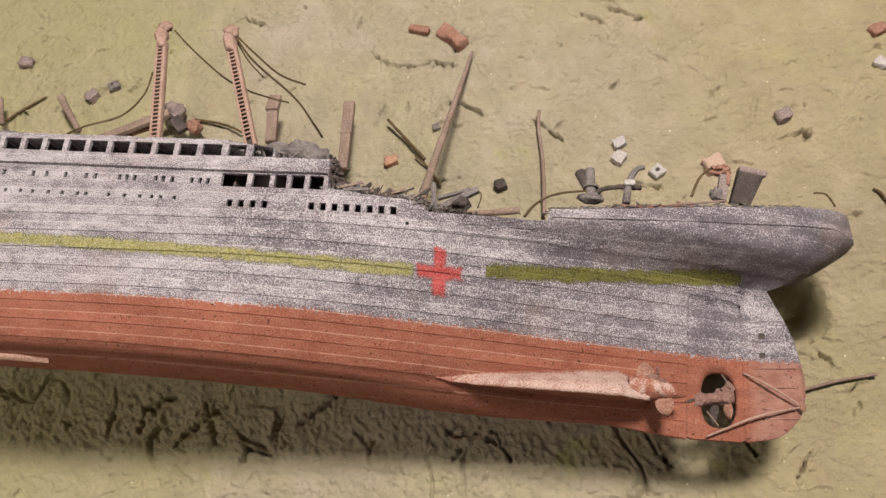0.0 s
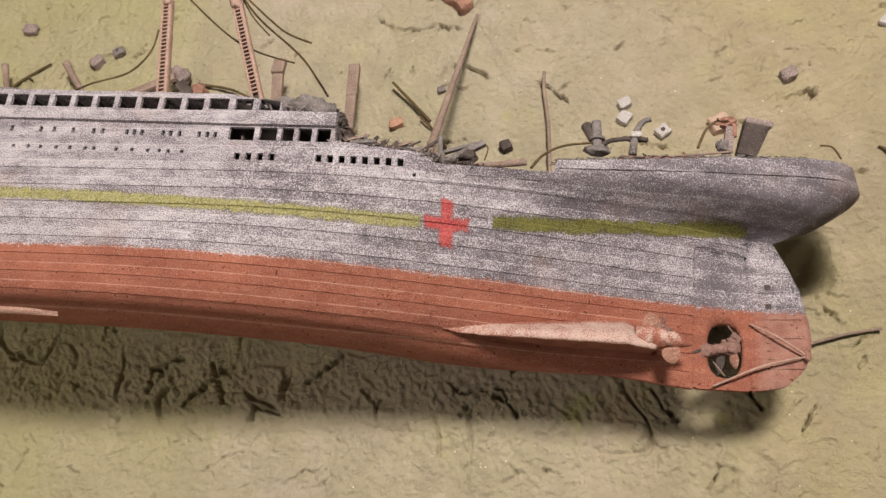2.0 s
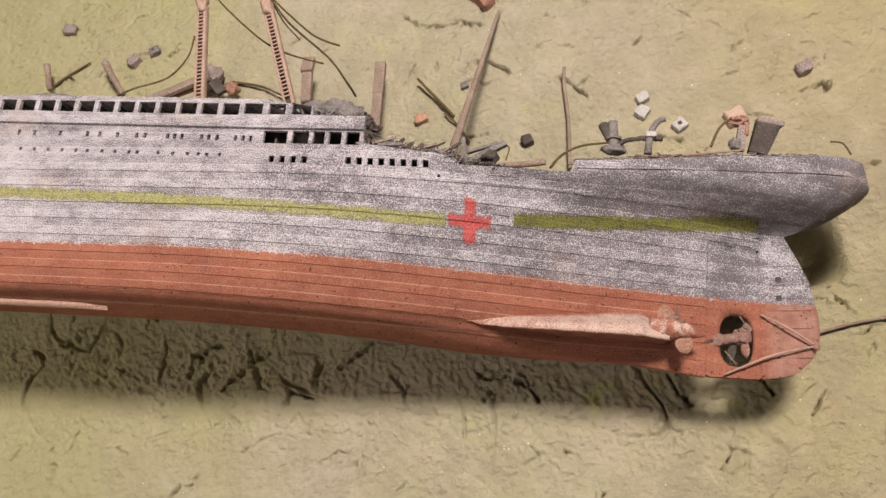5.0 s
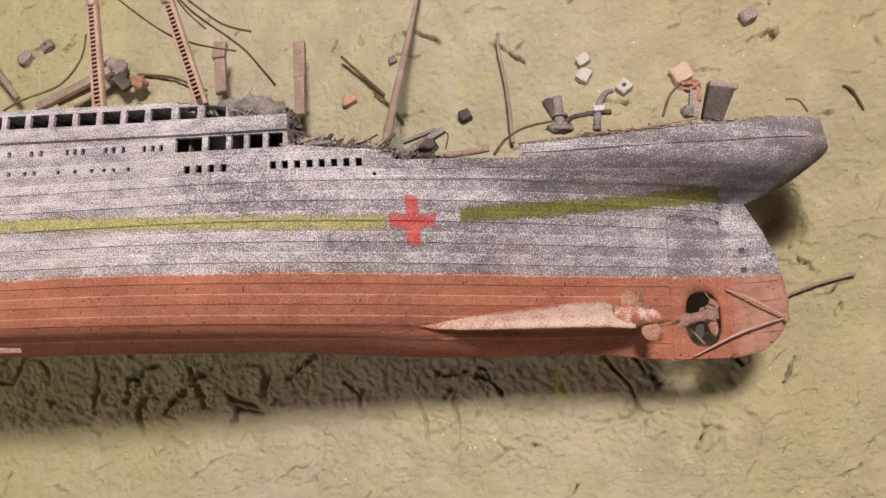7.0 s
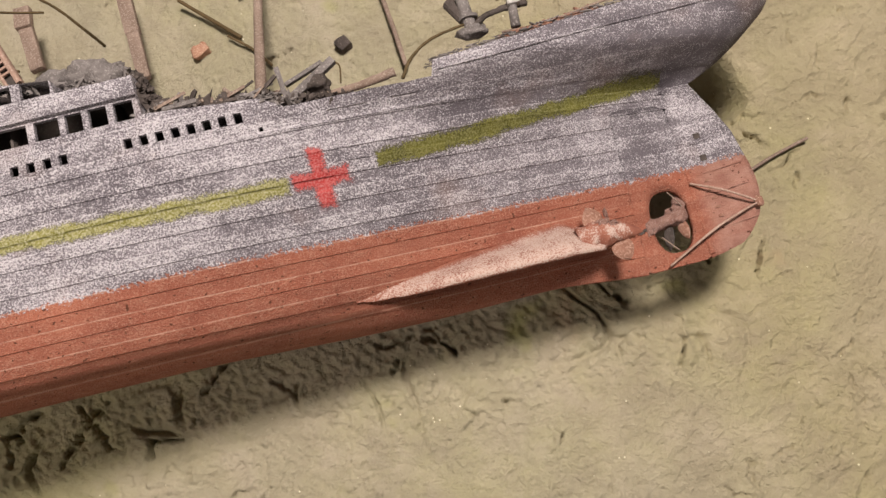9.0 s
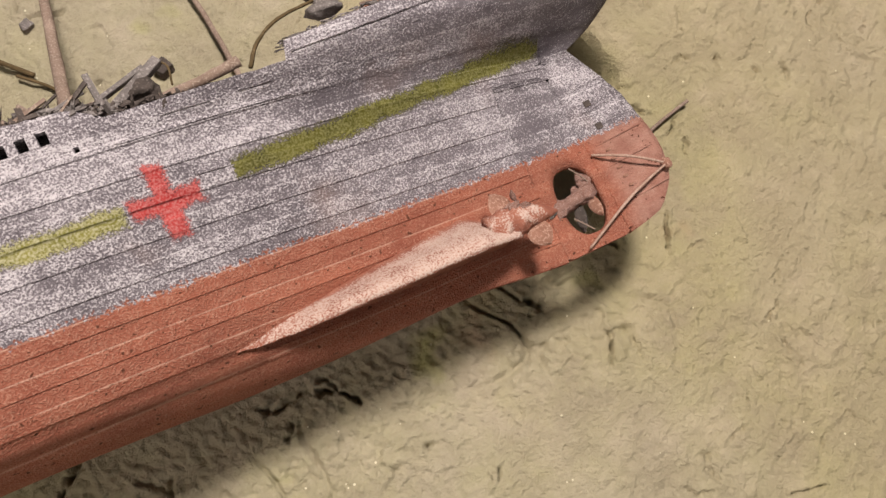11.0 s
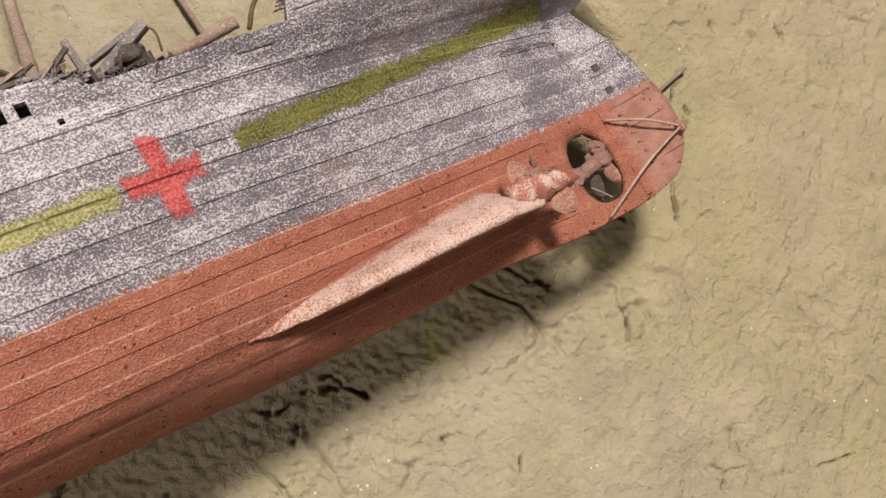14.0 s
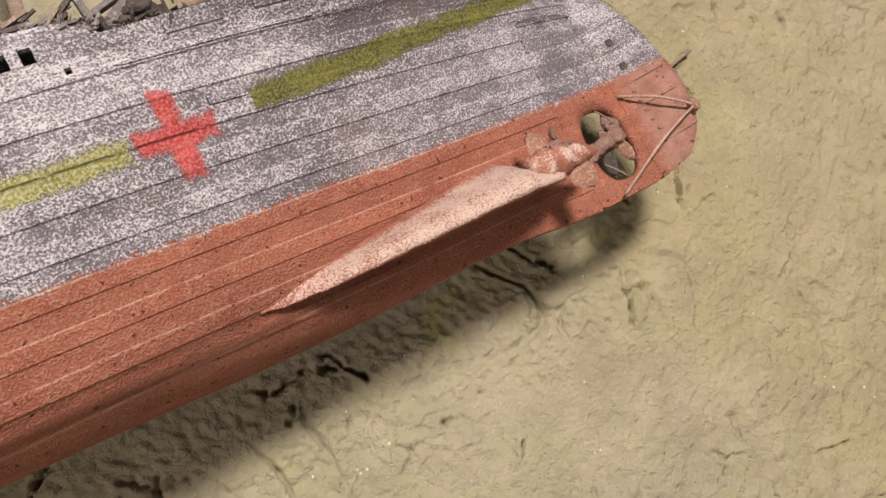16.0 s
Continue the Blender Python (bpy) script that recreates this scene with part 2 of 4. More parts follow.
RUST = dusty("rusty_red", (0.20, 0.095, 0.065), (0.34, 0.18, 0.13), (0.50, 0.33, 0.26), 0.4)
DAVIT = dusty("davit_rust", (0.27, 0.165, 0.125), (0.40, 0.265, 0.21), (0.56, 0.43, 0.36), 0.4)
BLUSH = dusty("pale_pink_stone", (0.40, 0.27, 0.21), (0.50, 0.35, 0.27), (0.58, 0.46, 0.38), 0.45)
STONE = dusty("brown_grey_stone", (0.16, 0.12, 0.11), (0.32, 0.25, 0.23), (0.48, 0.40, 0.37), 0.4)
PINK = dusty("dusty_red_bossing", (0.33, 0.165, 0.115), (0.42, 0.24, 0.175), (0.58, 0.45, 0.38), 0.56, 90.0, 1900.0)
CRUST = dusty("crusted_screw", (0.17, 0.085, 0.065), (0.28, 0.16, 0.13), (0.47, 0.37, 0.335), 0.34, 260.0, 3200.0)
WOOD = dusty("brown_spar", (0.17, 0.115, 0.09), (0.31, 0.225, 0.18), (0.46, 0.38, 0.31), 0.35)
TWIG = dusty("dark_wire", (0.06, 0.042, 0.02), (0.15, 0.10, 0.05), (0.28, 0.21, 0.12), 0.2)
PALE = dusty("pale_stone", (0.33, 0.30, 0.285), (0.48, 0.44, 0.42), (0.62, 0.58, 0.55), 0.5)
ORANGE = dusty("orange_rust", (0.34, 0.16, 0.10), (0.50, 0.29, 0.20), (0.60, 0.42, 0.31), 0.45)


# ---------------------------------------------------------------- builders
def mesh_of(name, verts, faces, material, flat=False):
    me = bpy.data.meshes.new(name)
    me.from_pydata(verts, [], faces)
    me.materials.append(material)
    if not flat:
        for p in me.polygons:
            p.use_smooth = True
    me.update()
    return me


def part(name, data, material, parent, label=""):
    """Links a bmesh or a mesh as one object under a thing or a part."""
    if isinstance(data, bmesh.types.BMesh):
        me = bpy.data.meshes.new(name)
        data.to_mesh(me)
        data.free()
        me.materials.append(material)
        data = me
    ob = new(name, data)
    ob.parent = parent
    return tagged(ob, label)


def thing(name, m, label, category, group=""):
    ob = new(name)
    ob.empty_display_size = 0.01
    ob.matrix_world = m
    return tagged(ob, label, category, group)


def tube_mesh(name, points, radius, material, sides=7, taper=1.0, steps=6, rough=0.0):
    """A bent wire or spar through the points."""
    pts = [Vector(p) for p in points]
    line = []
    for i in range(len(pts) - 1):
        p0, p1, p2, p3 = pts[max(0, i - 1)], pts[i], pts[i + 1], pts[min(len(pts) - 1, i + 2)]
        n = steps if len(pts) > 2 else 8
        for k in range(n):
            t = k / n
            line.append(0.5 * ((2 * p1) + (p2 - p0) * t + (2 * p0 - 5 * p1 + 4 * p2 - p3) * t * t + (3 * p1 - p0 - 3 * p2 + p3) * t ** 3))
    line.append(pts[-1])
    verts, faces = [], []
    for i, p in enumerate(line):
        d = (line[min(i + 1, len(line) - 1)] - line[max(i - 1, 0)]).normalized()
        a = d.cross(Vector((0.31, 0.2, 0.93))).normalized()
        b = d.cross(a)
        r = radius * (1 + (taper - 1) * i / (len(line) - 1))
        for k in range(sides):
            an = 2 * math.pi * k / sides
            rr = r * (1 + rough * noise.noise(Vector((p.x * 900 + k * 1.7, p.y * 900, p.z * 900))))
            verts.append(p + (a * math.cos(an) + b * math.sin(an)) * rr)
    for i in range(len(line) - 1):
        for k in range(sides):
            q = (k + 1) % sides
            faces.append((i * sides + k, i * sides + q, (i + 1) * sides + q, (i + 1) * sides + k))
    faces.append(tuple(range(sides))[::-1])
    faces.append(tuple((len(line) - 1) * sides + k for k in range(sides)))
    return mesh_of(name, verts, faces, material)


def block(sx, sy, sz, seed=0, rough=0.0, bevel=0.12, cuts=3):
    """A bevelled, chipped block of the given size about its centre."""
    bm = bmesh.new()
    bmesh.ops.create_cube(bm, size=1.0)
    bmesh.ops.scale(bm, vec=(sx, sy, sz), verts=bm.verts)
    bmesh.ops.bevel(bm, geom=bm.edges[:], offset=bevel * min(sx, sy, sz), segments=2, profile=0.6, affect="EDGES")
    if cuts:
        bmesh.ops.subdivide_edges(bm, edges=bm.edges[:], cuts=cuts, use_grid_fill=True)
    size = max(sx, sy, sz)
    for vert in bm.verts:
        n = noise.noise_vector(vert.co / size * 2.3 + Vector((seed * 3.1, seed * 1.7, 0)))
        n2 = noise.noise_vector(vert.co / size * 7 + Vector((seed, 0, seed)))
        vert.co += n * size * rough + n2 * size * rough * 0.35
    for f in bm.faces:
        f.smooth = True
    return bm


def rod(p, q, r, sides=8, r2=None):
    """A straight rod from p to q as a bmesh."""
    bm = bmesh.new()
    p, q = Vector(p), Vector(q)
    m = Matrix.Translation((p + q) / 2) @ (q - p).to_track_quat("Z", "Y").to_matrix().to_4x4()
    bmesh.ops.create_cone(bm, cap_ends=True, segments=sides, radius1=r, radius2=r if r2 is None else r2, depth=(q - p).length, matrix=m)
    return bm


# ---------------------------------------------------------------- seabed
def lattice(xs, ys, seed):
    """Gradient noise over arrays of coordinates."""
    rng = np.random.default_rng(seed)
    table = rng.random((256, 256)) * 2 * np.pi
    xi, yi = np.floor(xs).astype(int), np.floor(ys).astype(int)
    xf, yf = xs - xi, ys - yi
    fade = lambda t: t * t * t * (t * (t * 6 - 15) + 10)
    u, w = fade(xf), fade(yf)

    def corner(dx, dy):
        a = table[(xi + dx) % 256, (yi + dy) % 256]
        return np.cos(a) * (xf - dx) + np.sin(a) * (yf - dy)
    top = corner(0, 0) * (1 - u) + corner(1, 0) * u
    low = corner(0, 1) * (1 - u) + corner(1, 1) * u
    return top * (1 - w) + low * w


CRACKS = [((0.002, 0.221), (0.009, 0.212), (0.022, 0.208)), ((0.027, 0.208), (0.037, 0.207), (0.044, 0.202)), ((0.039, 0.179), (0.047, 0.175), (0.054, 0.168)), ((0.079, 0.158), (0.086, 0.151), (0.092, 0.144)), ((0.003, 0.187), (-0.002, 0.180)), ((0.024, 0.135), (0.036, 0.133)), ((0.194, 0.118), (0.207, 0.118)), ((-0.073, 0.269), (-0.062, 0.261)), ((0.122, 0.112), (0.132, 0.106)), ((0.180, 0.013), (0.184, 0.005)), ((0.163, -0.028), (0.155, -0.038)), ((0.118, 0.217), (0.127, 0.208)), ((0.133, 0.217), (0.146, 0.205))]


# centre of the hollow that deepens the counter's shadow
SHADOW_PIT = (0.1715, 0.0390)


def seabed_height(x, y):
    wx = x + 0.012 * lattice(x * 30, y * 30, 3)
    wy = y + 0.012 * lattice(x * 30 + 9, y * 30, 4)
    h = 0.0045 * lattice(x * 7 + 3, y * 7, 1) + 0.0012 * lattice(wx * 22, wy * 30, 2)
    # slanting flakes of clay with torn lips
    along, across = wx * 0.86 + wy * 0.5, wy * 0.86 - wx * 0.5
    a = lattice(along * 45, across * 110, 5)
    b = lattice(along * 100 + 7, across * 240, 6)
    lips = np.clip((lattice(x * 13, y * 13, 14) + 0.25) * 2.0, 0.15, 1)
    h += lips * (0.0007 * np.tanh(a * 9) * np.clip(lattice(x * 28, y * 28, 15) + 0.3, 0, 1) + 0.00035 * np.tanh(b * 7)) + 0.0007 * lattice(x * 260, y * 330, 7)
    # churned ground along the keel
    s = -(x - 0.131) * 0.972 + (y + 0.025) * 0.233
    v = (x - 0.131) * 0.233 + (y + 0.025) * 0.972
    near = np.exp(-((v + 0.004) / 0.026) ** 2) * (1 / (1 + np.exp(-(s + 0.01) * 120)))
    gouge = np.clip(0.05 - np.abs(lattice(wx * 38 + 5, wy * 30, 13)), 0, 1) * np.clip(lattice(x * 24, y * 24, 17) * 4, 0, 1)
    h += near * (0.0016 * lattice(wx * 90 + wy * 45, wy * 75, 11) + 0.0013 * lattice(x * 210 + y * 100, y * 190, 12)
                 + 0.0017 * lattice(x * 420 + y * 150, y * 330, 16) - 0.12 * gouge)
    # deep hollow added under the counter, to blacken its shadow on the clay
    h -= 0.050 * np.exp(-((x - SHADOW_PIT[0]) / 0.0135) ** 4 - ((y - SHADOW_PIT[1]) / 0.0150) ** 4)
    return h


def axis(lo, hi, a, b, step):
    mid = np.arange(lo, hi, step)
    out, d, p = [], step, lo
    while p > a:
        d *= 1.25
        p -= d
        out.append(p)
    up, d, p = [], step, mid[-1]
    while p < b:
        d *= 1.25
        p += d
        up.append(p)
    return np.array(out[::-1] + list(mid) + up)


GOUGES = [((-0.14, 0.035), (-0.136, 0.045), (-0.122, 0.048)),
          ((-0.122, 0.025), (-0.11, 0.032), (-0.096, 0.039)),
          ((-0.106, 0.043), (-0.102, 0.032), (-0.101, 0.021)),
          ((-0.089, 0.01), (-0.084, 0.017), (-0.073, 0.01)),
          ((-0.058, 0.024), (-0.039, 0.032)),
          ((0.099, -0.009), (0.102, -0.016), (0.107, -0.024)),
          ((0.011, 0.007), (0.026, 0.003), (0.033, -0.002)),
          ((0.033, 0.004), (0.039, -0.011)),
          ((0.138, -0.017), (0.143, -0.024)),
          ((-0.215, 0.065), (-0.209, 0.069))]
RIFTS = [((-0.11, -0.009), (-0.099, -0.004), (-0.093, -0.003)), ((0.12, -0.038), (0.115, -0.052)), ((-0.069, -0.02), (-0.058, -0.017)), ((0.117, -0.048), (0.113, -0.055)), ((0.102, -0.1), (0.11, -0.109)), ((0.131, -0.126), (0.14, -0.132)), ((0.125, -0.099), (0.133, -0.099)), ((0.031, -0.031), (0.036, -0.035))]


def torn(h, xs, ys):
    """Cuts short cracks with raised lips, and the deep gouges beside the keel, into the clay."""
    rnd = random.Random(12)
    cuts = [(line, 0.0008, 0.0070, 0.0008) for line in GOUGES] + [(line, 0.00045, 0.0028, 0.0012) for line in RIFTS] + [(line, 0.0006, 0.0065, 0.0016) for line in CRACKS]
    for _ in range(720):
        x, y = rnd.uniform(-0.30, 0.28), rnd.uniform(-0.17, 0.32)
        a = radians(rnd.gauss(28, 34))
        n, step = rnd.randint(2, 4), rnd.uniform(0.0010, 0.0030)
        line = [(x, y)]
        for _ in range(n):
            a += rnd.uniform(-0.7, 0.7)
            x, y = x + step * math.cos(a), y + step * math.sin(a)
            line.append((x, y))
        cuts.append((line, rnd.uniform(0.0004, 0.0008), 0.0004 + 0.0042 * rnd.random() ** 2.5, rnd.uniform(0.0001, 0.0012)))
    for line, width, depth, lip in cuts:
        lo, hi = np.min(line, axis=0) - 0.006, np.max(line, axis=0) + 0.006
        i0, i1 = np.searchsorted(xs, (lo[0], hi[0]))
        j0, j1 = np.searchsorted(ys, (lo[1], hi[1]))
        gx, gy = np.meshgrid(xs[i0:i1], ys[j0:j1])
        gx, gy = (gx + 0.0016 * lattice(gx * 330, gy * 330, 21) + 0.0022 * lattice(gx * 140, gy * 140, 23),
                  gy + 0.0016 * lattice(gx * 330, gy * 330, 22) + 0.0022 * lattice(gx * 140, gy * 140, 24))
        best, side = np.full(gx.shape, 1.0), np.zeros(gx.shape)
        for (x0, y0), (x1, y1) in zip(line, line[1:]):
            dx, dy = x1 - x0, y1 - y0
            t = np.clip(((gx - x0) * dx + (gy - y0) * dy) / (dx * dx + dy * dy), 0, 1)
            d = np.hypot(gx - x0 - t * dx, gy - y0 - t * dy)
            s = np.sign((gx - x0) * dy - (gy - y0) * dx)
            side = np.where(d < best, s, side)
            best = np.minimum(best, d)
        broken = np.clip(0.75 + 1.6 * lattice(gx * 300 + 3, gy * 300, 25), 0.25, 1.25)
        h[j0:j1, i0:i1] += lip * np.exp(-(best / 0.0026) ** 2) * (side < 0) - depth * broken * np.exp(-(best / width) ** 2)
    return h


def seabed():
    xs, ys = axis(-0.32, 0.30, -3.0, 3.0, 0.00060), axis(-0.18, 0.33, -3.0, 3.0, 0.00060)
    gx, gy = np.meshgrid(xs, ys)
    verts = np.stack([gx, gy, torn(seabed_height(gx, gy), xs, ys)], -1).reshape(-1, 3)
    nx, ny = len(xs), len(ys)
    i = np.arange(ny - 1)[:, None] * nx + np.arange(nx - 1)[None]
    quads = np.stack([i, i + 1, i + nx + 1, i + nx], -1).reshape(-1, 4)
    me = bpy.data.meshes.new("ground")
    me.vertices.add(len(verts))
    me.vertices.foreach_set("co", verts.ravel())
    me.loops.add(quads.size)
    me.loops.foreach_set("vertex_index", quads.ravel())
    me.polygons.add(len(quads))
    me.polygons.foreach_set("loop_start", np.arange(len(quads)) * 4)
    me.polygons.foreach_set("use_smooth", np.ones(len(quads), bool))
    me.update(calc_edges=True)
    me.materials.append(CLAY)
    tagged(new("ground", me), "ochre-green clay seabed, flaky, cracked and uneven", "ground", kind="structure")


def floor_at(x, y):
    return float(seabed_height(np.array([x]), np.array([y]))[0])


seabed()

# ---------------------------------------------------------------- the ship
BEAM = 0.052


def smooth(a):
    a = min(1.0, max(0.0, a))
    return a * a * (3 - 2 * a)


def low_breadth(s, v):
    """Half breadth of the run below the counter."""
    if s <= 0:
        return 0.0
    q = min(1.0, max(0.0, (v - 0.012) / 0.046))
    reach, power = 0.27 - 0.06 * q, 1.7 - 0.8 * q
    w = 0.002 + (BEAM - 0.002) * math.sin(math.pi / 2 * min(1.0, s / reach)) ** power
    if v < 0.021:
        flat = max(0.0012, w - 0.025)
        f = min(1.0, max(0.0, v / 0.021))
        full = smooth((s - 0.05) / 0.09)
        w = flat + (w - flat) * (full * math.sqrt(1 - (1 - f) ** 2) + (1 - full) * f ** 0.55)
    hollow = smooth((s - 0.024) / 0.015) * (1 - smooth((s - 0.070) / 0.035)) * (1 - smooth((v - 0.0125) / 0.008))
    w = 0.0012 + (w - 0.0012) * (1 - 0.30 * hollow)
    return w


def aft_end(v):
    """Where the counter ends at a height."""
    return -0.0440 * min(1.0, max(0.0, (v - 0.0595) / 0.0215)) ** 0.62 + 0.16 * max(0.0, v - 0.083)


def breadth(s, v):
    """Half breadth of the hull at s forward of the rudder stock, v above the keel."""
    if v <= 0.055:
        return low_breadth(s, v)
    aft = 1 - smooth((s - 0.005) / 0.06)
    m = smooth((v - 0.0555 - 0.0050 * aft) / (0.0205 - 0.0095 * aft)) ** (1.6 - 0.6 * aft)
    s0 = aft_end(v)
    u = min(1.0, max(0.0, (s - s0) / (0.2 - s0)))
    high = BEAM * (1 - (1 - u) ** 1.6) ** 0.41 if u > 0 else 0.0
    return (1 - m) * low_breadth(s, min(v, 0.058)) + m * high


TILT_UP, HEADING = math.radians(2.3), math.radians(13.5)
AFT = Vector((math.cos(HEADING) * math.cos(TILT_UP), -math.sin(HEADING) * math.cos(TILT_UP), -math.sin(TILT_UP)))
RISE = Vector((math.sin(HEADING), math.cos(HEADING), 0))
SIDE = AFT.cross(RISE)
SHIP = Matrix(((AFT.x, RISE.x, SIDE.x, 0.131), (AFT.y, RISE.y, SIDE.y, -0.025), (AFT.z, RISE.z, SIDE.z, 0.042), (0, 0, 0, 1)))
FORE_END = 0.42
ship = thing("shipwreck_model", SHIP, "weathered grey and rust-red model shipwreck lying on its side", "ship model")


def at(s, v, w):
    """A place in the ship's own frame: forward of the rudder stock, above the keel, to port."""
    return Vector((-s, v, w))


def line_of(pairs, s):
    return float(np.interp(s, [p[0] for p in pairs], [p[1] for p in pairs]))


TOP = [(-0.0445, 0.0925), (0.0, 0.0850), (0.049, 0.0788), (0.0762, 0.0762), (0.0775, 0.0722), (0.122, 0.0722), (0.1245, 0.0738),
       (0.129, 0.0762), (0.136, 0.0768), (0.1622, 0.0795), (0.1626, 0.0913), (0.185, 0.0913), (0.1858, 0.0955), (0.2, 0.0975), (0.21, 0.0988), (0.42, 0.0988)]
STEP = 0.0037


def sheer(s, v):
    return 0.023 * max(0.0, s - 0.2) * smooth((v - 0.066) / 0.008)


def plating(s, v):
    """In-and-out strakes, and the ledge under the promenade."""
    k = (v - 0.0062) / STEP
    out = 0.00045 if (int(math.floor(k)) % 2 == 0 and 0.0062 < v < 0.0665) else 0.0
    if v > 0.0853 and s > 0.1615:
        out += 0.0015
    return out


def keel_rise(s, v):
    """The keel line lifts forward of the stern frame."""
    return (0.0039 * smooth((s - 0.014) / 0.045) + 0.0028 * smooth((s - 0.09) / 0.09)) * (1 - smooth(v / 0.0165))


def side_point(s, v, off=0.0):
    ve = min(v, line_of(TOP, s) + 0.0004 * noise.noise(Vector((s * 900, 0, 3))))
    w = breadth(s, ve) + plating(s, ve) + off
    return at(s, ve + sheer(s, ve) + keel_rise(s, ve), w)


HOLES = []
for k in range(8):
    HOLES.append((0.1358 + 0.00459 * k - 0.0012, 0.0704, 0.1358 + 0.00459 * k + 0.0012, 0.0733))
for k in range(4):
    HOLES.append((0.1868 + 0.00477 * k - 0.0012, 0.0702, 0.1868 + 0.00477 * k + 0.0012, 0.0732))
for a, b in ((0.1643, 0.1700), (0.1720, 0.1774), (0.1793, 0.1843), (0.1862, 0.1934), (0.1956, 0.2062)):
    HOLES.append((a, 0.0788, b, 0.0846))
for a, b in ((0.1858, 0.1948), (0.1972, 0.2052), (0.2076, 0.2165)):
    HOLES.append((a + 0.0004, 0.0916, b, 0.0966))
for k in range(21):
    c = 0.2227 + 0.00995 * k
    HOLES.append((c - 0.0040, 0.0910, c + 0.0038, 0.0964))
for c in (0.3240, 0.3160, 0.303, 0.2895, 0.2834, 0.2747, 0.2654, 0.2613, 0.2505, 0.2472, 0.2438, 0.2345, 0.2312, 0.2273, 0.2189, 0.2153, 0.212):
    HOLES.append((c - 0.0008, 0.0796, c + 0.0008, 0.0821))
for c in (0.3210, 0.3140, 0.3070, 0.3001, 0.2931, 0.2875, 0.2803, 0.2741, 0.2672, 0.2633, 0.2534, 0.2464, 0.2395, 0.2345, 0.2306, 0.2247):
    HOLES.append((c - 0.00075, 0.0722, c + 0.00075, 0.0736))
HOLES.append((0.1297, 0.0670, 0.1309, 0.0682))


def hull_shell():
    """The port side with its openings, the plain far side, the counter and the fore end."""
    ss = {round(a, 5) for a in np.arange(0.022, 0.2, 0.003)} | {round(a, 5) for a in np.arange(0.2, FORE_END + 1e-6, 0.008)}
    vs = {0.0, 0.0006, 0.0015, 0.003, 0.0045} | {round(a, 5) for a in np.arange(0.0062, 0.105, 0.0026)}
    k = 0
    while 0.0062 + k * STEP < 0.067:
        vs |= {round(0.0062 + k * STEP - 0.0001, 5), round(0.0062 + k * STEP + 0.0001, 5)}
        k += 1
    vs |= {0.0850, 0.0854} | {round(a, 5) for a in np.arange(0.0552, 0.0730, 0.0008)}
    for a, b, c, d in HOLES:
        ss |= {round(a, 5), round(c, 5)}
        vs |= {round(b, 5), round(d, 5)}
    for s, _ in TOP:
        if s > 0.022:
            ss.add(round(s, 5))
    ss, vs = sorted(ss), sorted(vs)
    verts, faces, index = [], [], {}

    def vid(i, j, inner=0.0, mirror=False):
        key = (i, j, inner > 0, mirror)
        if key not in index:
            p = side_point(ss[i], vs[j], -inner)
            if mirror:
                p.z = -p.z
            p.y += 0.38 * smooth((ss[i] - 0.08) / 0.07) * max(0.0, low_breadth(ss[i], 0.0) - 0.0005 - p.z) * (1 - smooth(vs[j] / 0.055))
            index[key] = len(verts)
            verts.append(p)
        return index[key]

    def state(i, j):
        if not (0 <= i < len(ss) - 1 and 0 <= j < len(vs) - 1):
            return 2
        if vs[j] >= max(line_of(TOP, ss[i]), line_of(TOP, ss[i + 1])) - 1e-5:
            return 2
        cs, cv = (ss[i] + ss[i + 1]) / 2, (vs[j] + vs[j + 1]) / 2
        return 1 if any(a < cs < c and b < cv < d for a, b, c, d in HOLES) else 0

    for i in range(len(ss) - 1):
        for j in range(len(vs) - 1):
            st = state(i, j)
            if st == 0:
                faces.append((vid(i, j), vid(i, j + 1), vid(i + 1, j + 1), vid(i + 1, j)))
            if st != 2:
                faces.append((vid(i, j, 0, True), vid(i + 1, j, 0, True), vid(i + 1, j + 1, 0, True), vid(i, j + 1, 0, True)))
            if st == 1:
                for di, dj, e in ((-1, 0, ((i, j), (i, j + 1))), (1, 0, ((i + 1, j), (i + 1, j + 1))), (0, -1, ((i, j), (i + 1, j))), (0, 1, ((i, j + 1), (i + 1, j + 1)))):
                    if state(i + di, j + dj) == 0:
                        (a, b), (c, d) = e
                        faces.append((vid(a, b), vid(c, d), vid(c, d, 0.0016), vid(a, b, 0.0016)))
        # bottom, then deck across the top
        faces.append((vid(i, 0), vid(i + 1, 0), vid(i + 1, 0, 0, True), vid(i, 0, 0, True)))
        faces.append((vid(i, len(vs) - 1), vid(i, len(vs) - 1, 0, True), vid(i + 1, len(vs) - 1, 0, True), vid(i + 1, len(vs) - 1)))
    for j in range(len(vs) - 1):
        n = len(ss) - 1
        faces.append((vid(n, j), vid(n, j + 1), vid(n, j + 1, 0, True), vid(n, j, 0, True)))
    # counter, swept aft of the stock
    rows = [v for v in vs if v >= 0.0535 and v < 0.0925] + [0.0926]
    base, cols = len(verts), 26
    for mirror in (1, -1):
        for v in rows:
            s0 = aft_end(v)
            for c in range(cols):
                f = (c / (cols - 1)) ** 2
                p = side_point(s0 + (0.022 - s0) * f, v)
                if c == 0:
                    p.z = 0.0
                p.z *= mirror
                verts.append(p)
    nr = len(rows)
    for m in range(2):
        for r in range(nr - 1):
            for c in range(cols - 1):
                a = base + m * nr * cols + r * cols + c
                q = (a, a + cols, a + cols + 1, a + 1)
                faces.append(q if m == 0 else q[::-1])
